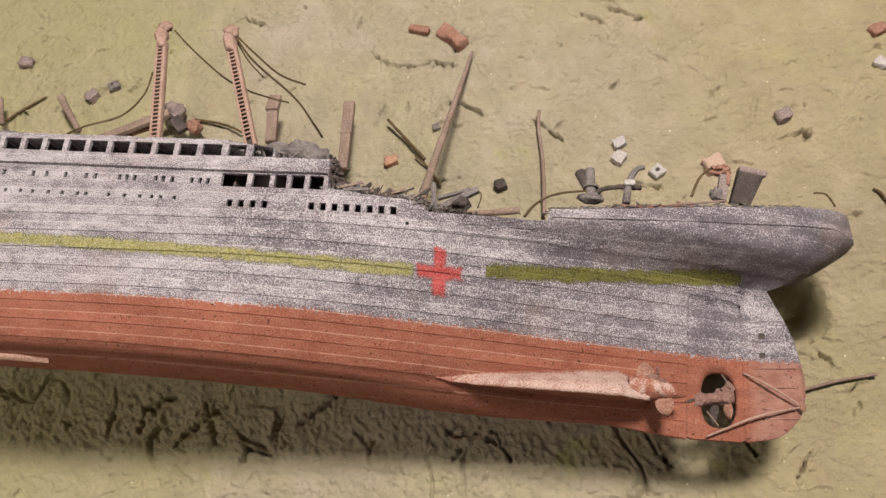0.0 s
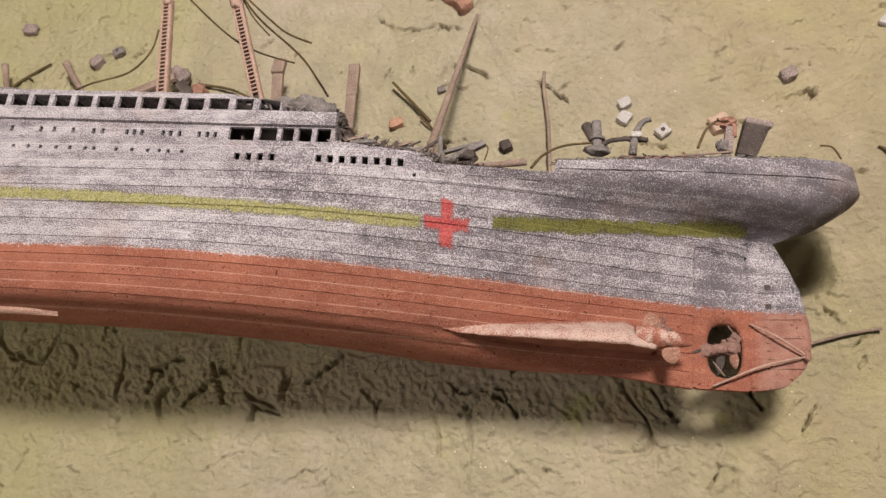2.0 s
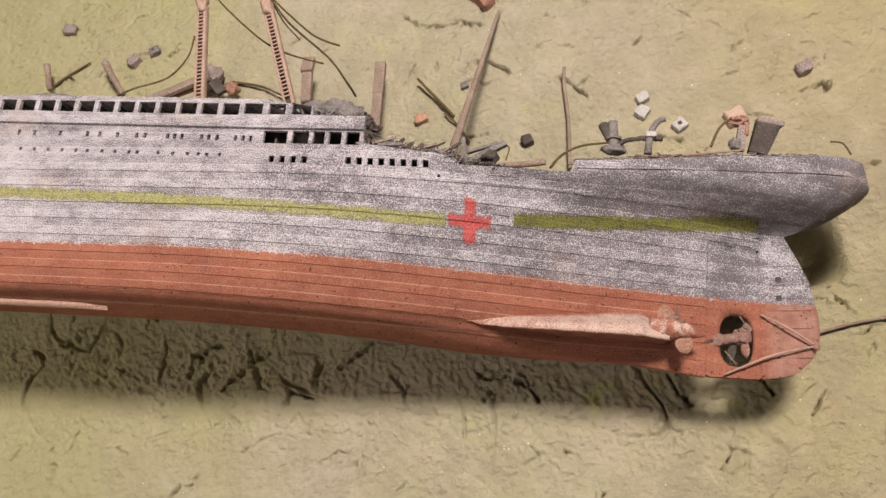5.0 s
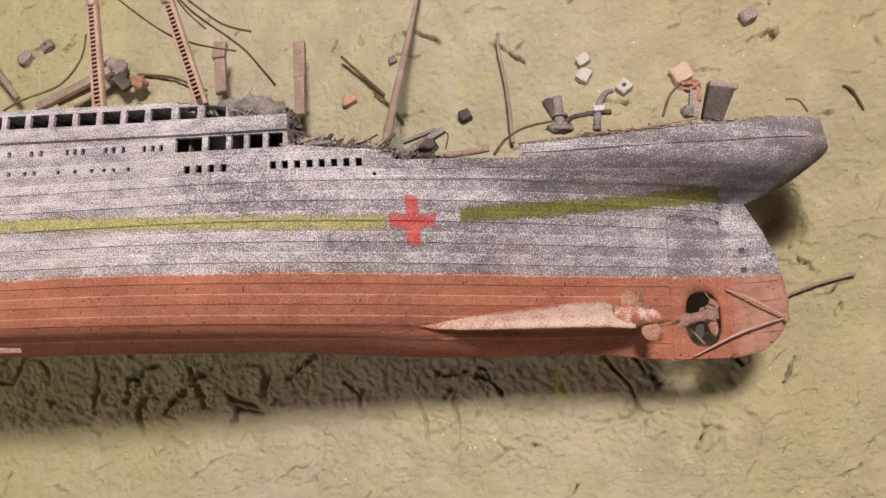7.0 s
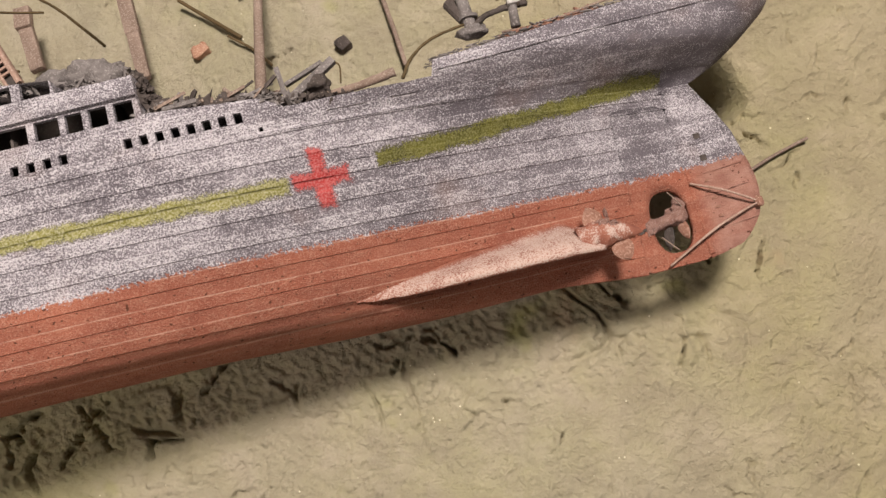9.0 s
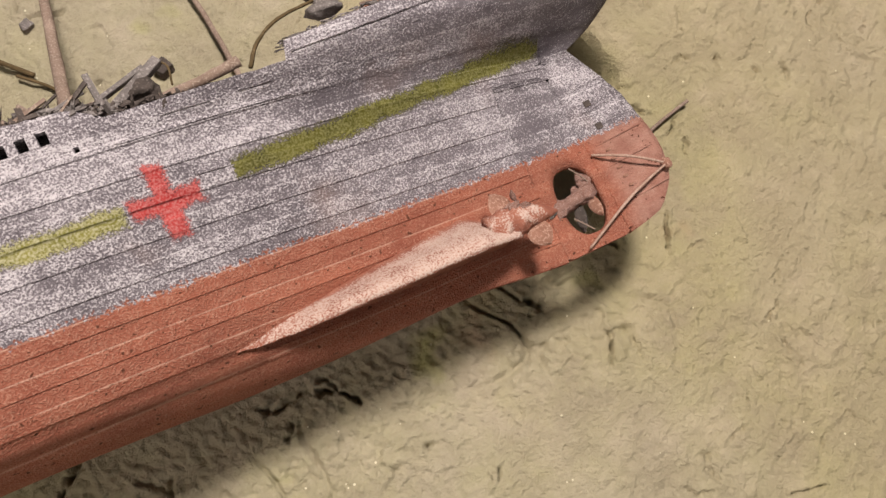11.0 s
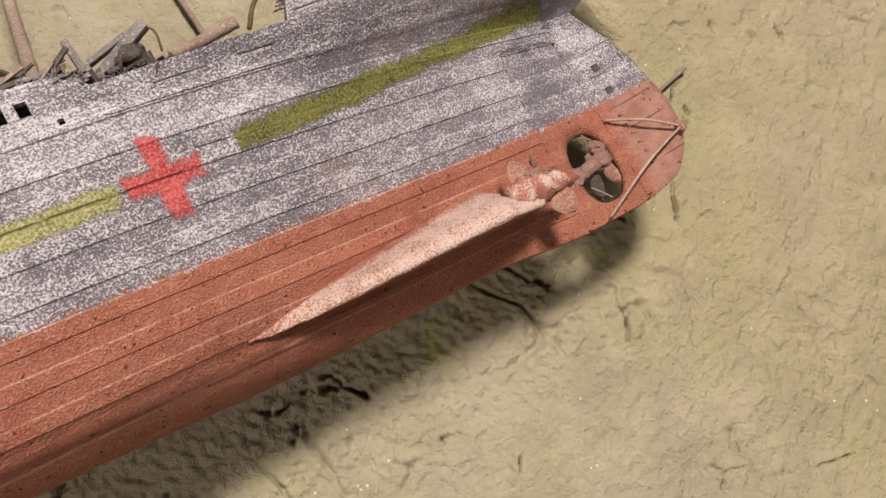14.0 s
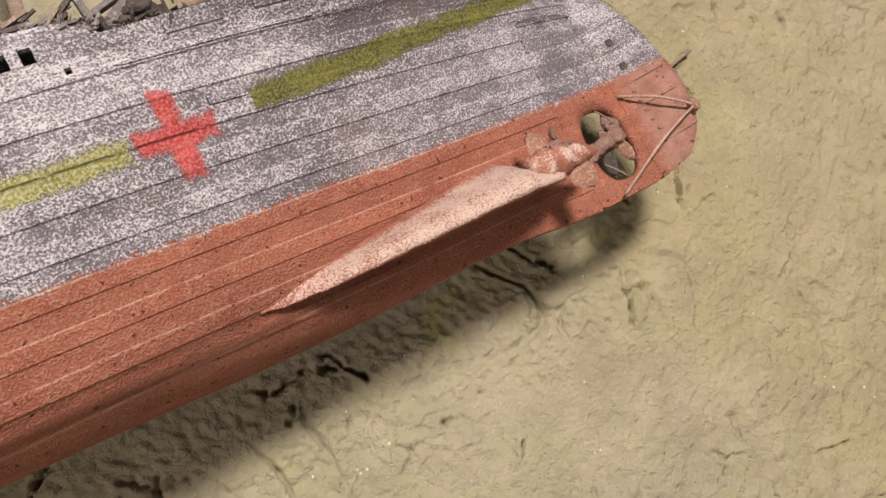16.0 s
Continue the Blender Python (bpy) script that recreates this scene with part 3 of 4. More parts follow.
    for c in range(cols - 1):
        a, b = base + (nr - 1) * cols + c, base + nr * cols + (nr - 1) * cols + c
        faces.append((a, b, b + 1, a + 1))
    bm = bmesh.new()
    me = mesh_of("hull", verts, faces, HULL)
    bm.from_mesh(me)
    bmesh.ops.remove_doubles(bm, verts=bm.verts, dist=0.00002)
    bmesh.ops.dissolve_degenerate(bm, edges=bm.edges, dist=0.00001)
    for e in bm.edges:
        if len(e.link_faces) == 2 and e.calc_face_angle(0) > 0.5:
            e.smooth = False
    bm.to_mesh(me)
    bm.free()
    return part("hull", me, HULL, ship, "grey-dusted plated hull, rust red below the water line")


hull_shell()


def stern_frame():
    """The thin deadwood round the oval screw opening."""
    verts, faces = [], []
    n, rings = 64, 7
    for side in (1, -1):
        for r in range(rings + 1):
            f = r / rings
            for k in range(n):
                a = 2 * math.pi * k / n
                ca, sa = math.cos(a), math.sin(a)
                es = 0.0098 + 0.0066 * ca * abs(ca) ** -0.25 if abs(ca) > 1e-6 else 0.0098
                ev = 0.0160 + 0.0108 * sa * abs(sa) ** -0.2 if abs(sa) > 1e-6 else 0.0160
                scale = 1 / max(abs(ca) / (0.0122 if ca > 0 else 0.0098), abs(sa) / (0.040 if sa > 0 else 0.0155))
                os_, ov = 0.0098 + ca * scale, 0.0160 + sa * scale
                s, v = es + (os_ - es) * f, ev + (ov - ev) * f
                w = max(0.0011, low_breadth(s, v)) * (0.55 + 0.45 * smooth(f * 4))
                verts.append(at(s, v, side * w))
    for m in range(2):
        for r in range(rings):
            for k in range(n):
                q = (k + 1) % n
                o = m * (rings + 1) * n
                face = (o + r * n + k, o + r * n + q, o + (r + 1) * n + q, o + (r + 1) * n + k)
                faces.append(face if m else face[::-1])
    o = (rings + 1) * n
    for r in (0, rings):
        for k in range(n):
            q = (k + 1) % n
            faces.append((r * n + k, r * n + q, o + r * n + q, o + r * n + k))
    return part("stern_frame", mesh_of("stern_frame", verts, faces, HULL), HULL, ship, "rust red frame round an oval screw opening")


stern_frame()


def rudder():
    outline = [(0.0, 0.0006), (-0.004, 0.0012), (-0.008, 0.0020), (-0.0119, 0.0030), (-0.0142, 0.0046), (-0.016, 0.0063), (-0.0183, 0.0086),
               (-0.0202, 0.0112), (-0.0217, 0.0150), (-0.0226, 0.0196), (-0.0227, 0.0239), (-0.0221, 0.029), (-0.0211, 0.0335), (-0.0195, 0.0416),
               (-0.0156, 0.0505), (-0.0125, 0.0565), (-0.0100, 0.0615), (0.0, 0.0625)]
    verts, faces = [], []
    n, rings = len(outline), 5
    cs, cv = -0.008, 0.026
    for side in (1, -1):
        for r in range(rings + 1):
            f = 1 - r / rings
            for s, v in outline:
                ps, pv = cs + (s - cs) * f, cv + (v - cv) * f
                thick = 0.0017 * (1 - 0.55 * smooth(-ps / 0.02)) * (0.75 if r == 0 else 1.0)
                verts.append(at(ps, pv, side * thick))
    for m in range(2):
        o = m * (rings + 1) * n
        for r in range(rings):
            for k in range(n):
                q = (k + 1) % n
                face = (o + r * n + k, o + r * n + q, o + (r + 1) * n + q, o + (r + 1) * n + k)
                faces.append(face if m == 0 else face[::-1])
    o = (rings + 1) * n
    for k in range(n):
        q = (k + 1) % n
        faces.append((k, q, o + q, o + k))
    blade = part("rudder", mesh_of("rudder", verts, faces, HULL), HULL, ship, "broad round-heeled rudder, red below and pale grey above")
    for v in (0.0095, 0.0215, 0.0290, 0.0400, 0.0480):
        back = 0.0195 if v < 0.04 else 0.016
        part("rudder_strap", rod(at(-0.003, v, 0.0016), at(-back, v + 0.0012, 0.0010), 0.00032, 6), HULL, blade)
    part("rudder_post", rod(at(-0.0006, 0.002, 0.0006), at(-0.0006, 0.057, 0.0006), 0.0015, 12), HULL, ship)
    # solid dark blocks in place of recesses, their shade put into the colour
    for v in (0.0425, 0.0345):
        part("pintle_shade_block", block(0.0022, 0.0020, 0.0012, 1, 0.0, 0.1, 0), DARKWRECK, blade).location = at(-0.0072, v, 0.0013)
    return blade


rudder()


# ---------------------------------------------------------------- painted marks
def patch(name, s0, s1, v0, v1, inside, material, label):
    """A coat of paint that follows the plating; inside gives the depth within its outline."""
    ns, nv = max(8, int((s1 - s0) / 0.0009)), max(8, int((v1 - v0) / 0.00028))
    verts, rim, ids, faces = [], [], {}, []
    for i in range(ns + 1):
        for j in range(nv + 1):
            s, v = s0 + (s1 - s0) * i / ns, v0 + (v1 - v0) * j / nv
            ids[i, j] = len(verts)
            verts.append(side_point(s, v, 0.00014))
            rim.append(inside(s, v))
    for i in range(ns):
        for j in range(nv):
            quad = (ids[i, j], ids[i, j + 1], ids[i + 1, j + 1], ids[i + 1, j])
            if max(rim[q] for q in quad) > -0.0012:
                faces.append(quad)
    me = mesh_of(name, verts, faces, material)
    layer = me.attributes.new("rim", "FLOAT", "POINT")
    layer.data.foreach_set("value", [0.45 + r / 0.0012 for r in rim])
    return part(name, me, material, ship, label)


BAND = [(0.0, 0.0640), (0.0265, 0.0608), (0.07, 0.0556), (0.1, 0.0530), (0.1277, 0.0501), (0.15, 0.0500), (0.19, 0.0504), (0.2525, 0.0528), (0.305, 0.0541), (0.42, 0.057)]


def band(s0, s1):
    def inside(s, v):
        half = 0.0024 * smooth(0.45 + s / 0.03)
        return min(half - abs(v - line_of(BAND, s)), s - s0, s1 - s)
    return inside


patch("painted_band", 0.1265, FORE_END, 0.045, 0.061, band(0.1265, FORE_END), GREEN, "faded olive-green band painted along the hull")
patch("painted_band", 0.0, 0.1, 0.048, 0.066, band(0.0, 0.1), OLIVE_SHADED, "olive-green band towards the stern, the counter's shade put into its colour")


def in_cross(s, v):
    a, b = abs(s - 0.1173), abs(v - 0.0507)
    return max(min(0.0085 - a, 0.0022 - b), min(0.0022 - a, 0.0086 - b))


patch("red_cross", 0.107, 0.1276, 0.0405, 0.0609, in_cross, REDX, "small red cross painted over the band")

# ---------------------------------------------------------------- inside the superstructure
def deck_board(name, v, s0, s1, w1):
    verts, faces = [], []
    n = 24
    for i in range(n + 1):
        s = s0 + (s1 - s0) * i / n
        for w in (-0.02, w1 if w1 else breadth(s, v) - 0.0012):
            for d in (0.0, -0.0007):
                verts.append(at(s, v + d + sheer(s, v), w))
    for i in range(n):
        for a, b in ((0, 2), (2, 3), (3, 1), (1, 0)):
            faces.append((i * 4 + a, i * 4 + b, i * 4 + 4 + b, i * 4 + 4 + a))
    part(name, mesh_of(name, verts, faces, INSIDE, True), INSIDE, ship)


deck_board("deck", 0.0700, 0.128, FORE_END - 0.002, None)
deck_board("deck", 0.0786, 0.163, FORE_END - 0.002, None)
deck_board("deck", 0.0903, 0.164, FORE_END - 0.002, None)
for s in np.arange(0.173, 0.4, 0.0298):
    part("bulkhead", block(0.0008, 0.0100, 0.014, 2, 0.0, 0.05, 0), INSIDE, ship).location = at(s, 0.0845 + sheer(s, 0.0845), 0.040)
for s in np.arange(0.2177, 0.41, 0.00995):
    bm = block(0.0007, 0.0052, 0.006, int(s * 1000), 0.02, 0.05, 0)
    part("frame_rib", bm, GREYWRECK, ship).location = at(s + 0.001, 0.0937 + sheer(s, 0.0937), 0.0465)
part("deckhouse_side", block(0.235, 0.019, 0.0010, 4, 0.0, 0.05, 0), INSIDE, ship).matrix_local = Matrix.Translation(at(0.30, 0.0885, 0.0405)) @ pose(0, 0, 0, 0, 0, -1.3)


# ---------------------------------------------------------------- bossing, screws, rudder wires
def bossing_material():
    """Red lead that pales, grain by grain, towards the dusty crest."""
    m, nt, bsdf = nodes_of("bossing_paint")
    co = nt.nodes.new("ShaderNodeTexCoord").outputs["Object"]
    rim = nt.nodes.new("ShaderNodeAttribute")
    rim.attribute_name = "rim"
    big = tex(nt, "ShaderNodeTexNoise", 160.0, co, Detail=5.0)
    grain = tex(nt, "ShaderNodeTexNoise", 1900.0, co, Detail=2.0, Roughness=0.6)
    red = mix(nt, ramp(nt, big.outputs[0], 0.3, 0.7), (0.23, 0.082, 0.056), (0.34, 0.135, 0.09))
    level = arith(nt, "ADD", rim.outputs["Fac"], arith(nt, "MULTIPLY", arith(nt, "SUBTRACT", grain.outputs[0], 0.5), 2.4))
    level = arith(nt, "ADD", level, arith(nt, "MULTIPLY", arith(nt, "SUBTRACT", big.outputs[0], 0.5), 0.9))
    nt.links.new(mix(nt, ramp(nt, level, 0.45, 1.10), red, (0.52, 0.385, 0.33)), bsdf.inputs["Base Color"])
    bsdf.inputs["Roughness"].default_value = 0.92
    bsdf.inputs["Specular IOR Level"].default_value = 0.2
    relief(nt, bsdf, [grain.outputs[0], big.outputs[0]], 0.7, 0.0007)
    return m


BOSS = bossing_material()


def with_rim(me, values):
    layer = me.attributes.new("rim", "FLOAT", "POINT")
    layer.data.foreach_set("value", values)
    return me


def bossing():
    """The tapered wing-shaft bossing that grows out of the hull."""
    verts, faces, rim = [], [], []
    n, m = 48, 22
    for i in range(n + 1):
        f = i / n
        s = 0.1175 + (0.0375 - 0.1175) * f
        cv = 0.0134 - 0.0036 * f ** 0.8
        vu = 0.0152 + 0.0112 * f
        vl = cv + 0.0002 + 0.0022 * f
        wu, wl = low_breadth(s, vu) - 0.0008, low_breadth(s, vl) - 0.0020
        hull = low_breadth(s, cv) + 0.0004
        tip = hull + max(0.0, 0.0262 + 0.0010 * f - hull) * smooth(f / 0.35) ** 0.7
        end = smooth((1 - f) / 0.16) if f > 0.84 else 1.0
        tip, vu = tip * (0.80 + 0.20 * end), vu - 0.0064 * (1 - end)
        for k in range(m + 1):
            g = k / m
            if g < 0.5:
                h = (g * 2) ** 1.15
                v, w = vu + (cv + 0.0016 * f - vu) * (g * 2), wu + (tip - wu) * math.sin(math.pi / 2 * h) ** 1.12
            else:
                h = (g - 0.5) * 2
                lip = 0.0016 * math.sin(math.pi * min(1.0, h * 2.2)) * min(1.0, f * 4)
                v, w = cv + 0.0016 * f + (vl - cv - 0.0016 * f) * h - lip, wl + (tip - wl) * (1 - h ** 1.9)
            j = 0.00026 * noise.noise(Vector((s * 260, v * 260, w * 260)))
            verts.append(at(s, v + j, w + j))
            pale = smooth(g / 0.16) if g < 0.5 else 1 - smooth((g - 0.53) / 0.12)
            rim.append(pale * (0.45 + 0.55 * smooth(f / 0.15)) * (0.75 + 0.25 * f))
    for i in range(n):
        for k in range(m):
            a = i * (m + 1) + k
            faces.append((a, a + 1, a + m + 2, a + m + 1))
    verts.append(at(0.0375, 0.016, 0.012))
    rim.append(0.3)
    for k in range(m):
        faces.append((n * (m + 1) + k, n * (m + 1) + k + 1, len(verts) - 1))
    me = with_rim(mesh_of("shaft_bossing", verts, faces, BOSS), rim)
    return part("shaft_bossing", me, BOSS, ship, "pale dusty pink tapered shaft bossing")


def turned(name, stations, material, seed, rough, sides=36):
    """A crusted turned form along s; each station gives s, v, w and radius."""
    verts, faces, rim = [], [], []
    steps = 44
    fs = [k / (len(stations) - 1) for k in range(len(stations))]
    for i in range(steps + 1):
        f = i / steps
        s, v, w, r = (float(np.interp(f, fs, [q[c] for q in stations])) for c in range(4))
        for k in range(sides):
            a = 2 * math.pi * k / sides
            d = Vector((s * 420, math.cos(a) * 1.3 + seed, math.sin(a) * 1.3))
            bump = 1 + rough * (noise.fractal(d, 0.8, 2.1, 5) + 0.6 * max(0.0, noise.noise(d * 3.1)))
            verts.append(at(s, v + r * bump * math.cos(a), w + r * bump * math.sin(a)))
            rim.append(0.25 + 0.6 * noise.noise(d * 0.8) + 0.3 * math.sin(a) - 0.7 * smooth((f - 0.6) / 0.3))
    for i in range(steps):
        for k in range(sides):
            q = (k + 1) % sides
            faces.append((i * sides + k, i * sides + q, (i + 1) * sides + q, (i + 1) * sides + k))
    faces.append(tuple(range(sides))[::-1])
    faces.append(tuple(steps * sides + k for k in range(sides)))
    return with_rim(mesh_of(name, verts, faces, material), rim)


def lump(name, size, material, parent, place, seed, rough=0.25, detail=3, squash=(1, 1, 1), label=""):
    bm = bmesh.new()
    bmesh.ops.create_icosphere(bm, subdivisions=detail, radius=size)
    for vert in bm.verts:
        d = vert.co.normalized()
        f = 1 + rough * noise.fractal(d * 1.6 + Vector((seed * 2.3, seed, 0)), 0.9, 2.0, 4)
        vert.co = Vector((vert.co.x * squash[0], vert.co.y * squash[1], vert.co.z * squash[2])) * f
    for face in bm.faces:
        face.smooth = True
    ob = part(name, bm, material, parent, label)
    ob.location = place
    return ob


def paddle(length, width, thick, curl=0.0):
    """A worn screw blade that stands on its root at the origin, along x."""
    verts, faces, n, m = [], [], 10, 6
    for side in (1, -1):
        for i in range(n + 1):
            f = i / n
            half = width * (0.35 + 0.65 * math.sin(math.pi * min(1, f * 0.85 + 0.1))) * math.sqrt(max(0.0, 1 - f ** 5))
            for k in range(m + 1):
                g = k / m * 2 - 1
                verts.append((length * f, half * g, side * thick * (1 - f * 0.6) * math.sqrt(max(0, 1 - g * g)) + curl * f * f + 0.25 * width * g * f))
    o = (n + 1) * (m + 1)
    for q in range(2):
        for i in range(n):
            for k in range(m):
                a = q * o + i * (m + 1) + k
                face = (a, a + 1, a + m + 2, a + m + 1)
                faces.append(face[::-1] if q == 0 else face)
    return verts, faces


def blade(name, place, along, across, length, width, parent, material, curl=0.0):
    x = Vector(along).normalized()
    z = x.cross(Vector(across)).normalized()
    y = z.cross(x)
    verts, faces = paddle(length, width, 0.0006, curl)
    ob = part(name, mesh_of(name, verts, faces, material), material, parent)
    ob.matrix_local = Matrix(((x.x, y.x, z.x, place[0]), (x.y, y.y, z.y, place[1]), (x.z, y.z, z.z, place[2]), (0, 0, 0, 1)))
    return ob


bossing()
hub = part("wing_screw", turned("wing_screw", [(0.0450, 0.0150, 0.0185, 0.0042), (0.0400, 0.0152, 0.0190, 0.0046), (0.0365, 0.0153, 0.0192, 0.0043),
                                               (0.0330, 0.0151, 0.0192, 0.0036), (0.0295, 0.0147, 0.0188, 0.0029), (0.0262, 0.0140, 0.0182, 0.0016), (0.0240, 0.0134, 0.0178, 0.0003)], BOSS, 3, 0.12), BOSS, ship, "broken dusty wing screw")
lump("hub_crust", 0.0014, CRUST, hub, at(0.0362, 0.0186, 0.0218), 5, 0.6, 4, (1.5, 0.8, 0.8))
lump("hub_crust", 0.0010, CRUST, hub, at(0.0335, 0.0176, 0.0220), 6, 0.7, 4, (1.5, 0.8, 0.8))
blade("screw_blade", at(0.0330, 0.0130, 0.0190), (0.30, -0.95, 0.05), (0.95, 0.3, 0.15), 0.0080, 0.0034, hub, RUST)
blade("screw_blade", at(0.0378, 0.0170, 0.0185), (-0.25, 0.92, 0.25), (0.90, 0.25, -0.1), 0.0084, 0.0036, hub, RUST, 0.0012)
part("blade_root", turned("blade_root", [(0.0340, 0.0212, 0.0205, 0.0010), (0.0345, 0.0216, 0.0208, 0.0014), (0.0352, 0.0216, 0.0208, 0.0008)], CRUST, 8, 0.4, 16), CRUST, hub)
part("torn_wire", tube_mesh("torn_wire", [at(0.0322, 0.0178, 0.0205), at(0.0290, 0.0155, 0.0200), at(0.0258, 0.0128, 0.0180)], 0.00028, WOOD, 5), WOOD, hub)

screw = part("centre_screw", turned("centre_screw", [(0.0190, 0.0152, 0.0010, 0.0030), (0.0165, 0.0158, 0.0010, 0.0025), (0.0130, 0.0162, 0.0010, 0.0021), (0.0095, 0.0166, 0.0010, 0.0024),
                                                     (0.0065, 0.0170, 0.0008, 0.0026), (0.0038, 0.0172, 0.0004, 0.0016)], CRUST, 7, 0.30), CRUST, ship, "crusted reddish centre screw in its opening")
lump("screw_crust", 0.0021, CRUST, screw, at(0.0072, 0.0190, 0.0012), 7, 0.7, 4, (1.2, 0.9, 0.8))
blade("screw_blade", at(0.0068, 0.0160, 0.0010), (0.15, -1.0, 0.10), (0.9, 0.2, 0.5), 0.0076, 0.0019, screw, RUST)
blade("screw_blade", at(0.0062, 0.0175, 0.0004), (0.25, 1.0, -0.2), (0.7, 0.2, 0.7), 0.0092, 0.0026, screw, CRUST)
blade("screw_blade", at(0.0105, 0.0155, 0.0), (-0.2, -1.0, -0.1), (0.9, -0.2, 0.4), 0.0094, 0.0018, screw, DARKWRECK)
part("torn_wire", tube_mesh("torn_wire", [at(0.0142, 0.0115, 0.001), at(0.0120, 0.0085, 0.0016), at(0.0098, 0.0060, 0.001)], 0.00022, WOOD, 5), WOOD, screw)
part("torn_wire", tube_mesh("torn_wire", [at(0.0082, 0.0262, 0.001), at(0.0065, 0.0232, 0.0016), at(0.0045, 0.0200, 0.001)], 0.00022, WOOD, 5), WOOD, screw)
for s, v, z in ((0.0195, 0.0150, 0.006), (0.0215, 0.0144, 0.0066), (0.0178, 0.0157, 0.0052)):
    lump("corroded_spot", 0.0011, DARKWRECK, ship, at(s, v, low_breadth(s, v) + 0.0), int(s * 9000), 0.6, 2, (1.3, 0.5, 0.35))

KNOT = at(-0.0205, 0.0150, 0.0026)
part("rudder_wire", tube_mesh("rudder_wire", [KNOT, at(-0.0100, 0.0212, 0.0046), at(0.0004, 0.0267, 0.0030)], 0.00040, DAVIT, 7, 1.0, 6, 0.3), DAVIT, ship, "thin rusty wire stretched across the rudder")
part("rudder_wire", tube_mesh("rudder_wire", [KNOT, at(-0.0035, 0.0098, 0.0052), at(0.0150, 0.0012, 0.0036)], 0.00042, DAVIT, 7, 1.0, 6, 0.3), DAVIT, ship, "thin rusty wire stretched across the rudder")
lump("wire_knot", 0.0015, RUST, ship, KNOT, 11, 0.4, 3, (0.9, 1.3, 0.8))
for k in range(6):
    v = 0.0105 + 0.0032 * k
    part("draught_mark", block(0.0016, 0.0007, 0.0006, k, 0.08, 0.2, 1), RUST, ship).location = at(-0.0075 + 0.0003 * k, v, 0.0017)


def bilge_keel():
    verts, faces = [], []
    n = 30
    for i in range(n + 1):
        s = 0.2700 + (FORE_END - 0.2700) * i / n
        g = smooth(i / 3.0)
        w = low_breadth(s, 0.0024)
        for dv, dw in ((0.0014, -0.0006), (0.0009 * g, 0.0020 * g), (-0.0008 * g, 0.0017 * g), (-0.0016, -0.0010)):
            verts.append(at(s, 0.0024 + dv + keel_rise(s, 0.0024), w + dw + 0.0002 * noise.noise(Vector((s * 500, dv * 900, 0)))))
    for i in range(n):
        for k in range(3):
            faces.append((i * 4 + k, i * 4 + k + 1, i * 4 + k + 5, i * 4 + k + 4))
    part("bilge_keel", mesh_of("bilge_keel", verts, faces, PINK), PINK, ship, "pale dusty bilge keel")


bilge_keel()
for s0, s1, v in ((0.1005, 0.1085, 0.0552), (0.0828, 0.0912, 0.0702), (0.0985, 0.1105, 0.0700)):
    bm = bmesh.new()
    n = 10
    cols = []
    for i in range(n + 1):
        s = s0 + (s1 - s0) * i / n
        cols.append([bm.verts.new(side_point(s, v + d, o)) for d, o in ((-0.0010, -0.0002), (-0.0010, 0.0005), (0.0008, 0.0005), (0.0010, -0.0002))])
    for i in range(n):
        for k in range(3):
            bm.faces.new((cols[i][k], cols[i][k + 1], cols[i + 1][k + 1], cols[i + 1][k]))
    part("doubling_plate", bm, HULL, ship)


# ---------------------------------------------------------------- torn decks and rubble
def rubble(name, spans, count, size, material, label, seed, tumble=6.28):
    """Uncounted shards and flakes heaped along an edge; spans give place, heights and depth."""
    rnd = random.Random(seed)
    verts, faces = [], []
    for _ in range(count):
        s0, s1, v0, v1, wa, wb = rnd.choice(spans)
        f = rnd.random()
        s = s0 + (s1 - s0) * f
        top = v0 + (v1 - v0) * f
        deep = rnd.uniform(wa, wb)
        c = at(s, top + sheer(s, top) + deep * 0.42 + rnd.uniform(-0.0016, 0.0010), breadth(s, top) - deep)
        r = Matrix.Rotation(rnd.uniform(-0.5, 0.5) * tumble, 3, Vector((rnd.uniform(-1, 1), rnd.uniform(-1, 1), rnd.uniform(-1, 1))).normalized())
        k = size * rnd.uniform(0.35, 1.3)
        dims = Vector((k * rnd.uniform(0.7, 3.4), k * rnd.uniform(0.12, 0.5), k * rnd.uniform(0.25, 0.9)))
        o = len(verts)
        for x in (-1, 1):
            for y in (-1, 1):
                for z in (-1, 1):
                    verts.append(c + r @ Vector((x * dims.x * rnd.uniform(0.5, 1.1), y * dims.y * rnd.uniform(0.5, 1.1), z * dims.z * rnd.uniform(0.5, 1.1))))
        for q in ((0, 1, 3, 2), (4, 6, 7, 5), (0, 4, 5, 1), (2, 3, 7, 6), (0, 2, 6, 4), (1, 5, 7, 3)):
            faces.append(tuple(o + a for a in q))
    ob = part(name, mesh_of(name, verts, faces, material, True), material, ship, label)
    return tagged(ob, kind="stuff")


rubble("deck_rubble", [(0.1640, 0.2090, 0.0910, 0.0978, 0.001, 0.012), (0.1240, 0.1640, 0.0745, 0.0800, 0.001, 0.010)], 520, 0.0010, GREYWRECK, "grey torn plating heaped on the deck edge", 5)
rubble("deck_rubble", [(0.1230, 0.1640, 0.0745, 0.0815, 0.001, 0.012), (0.160, 0.164, 0.081, 0.0905, 0.001, 0.012)], 300, 0.0012, DARKWRECK, "dark splintered plating on the aft deck", 6)
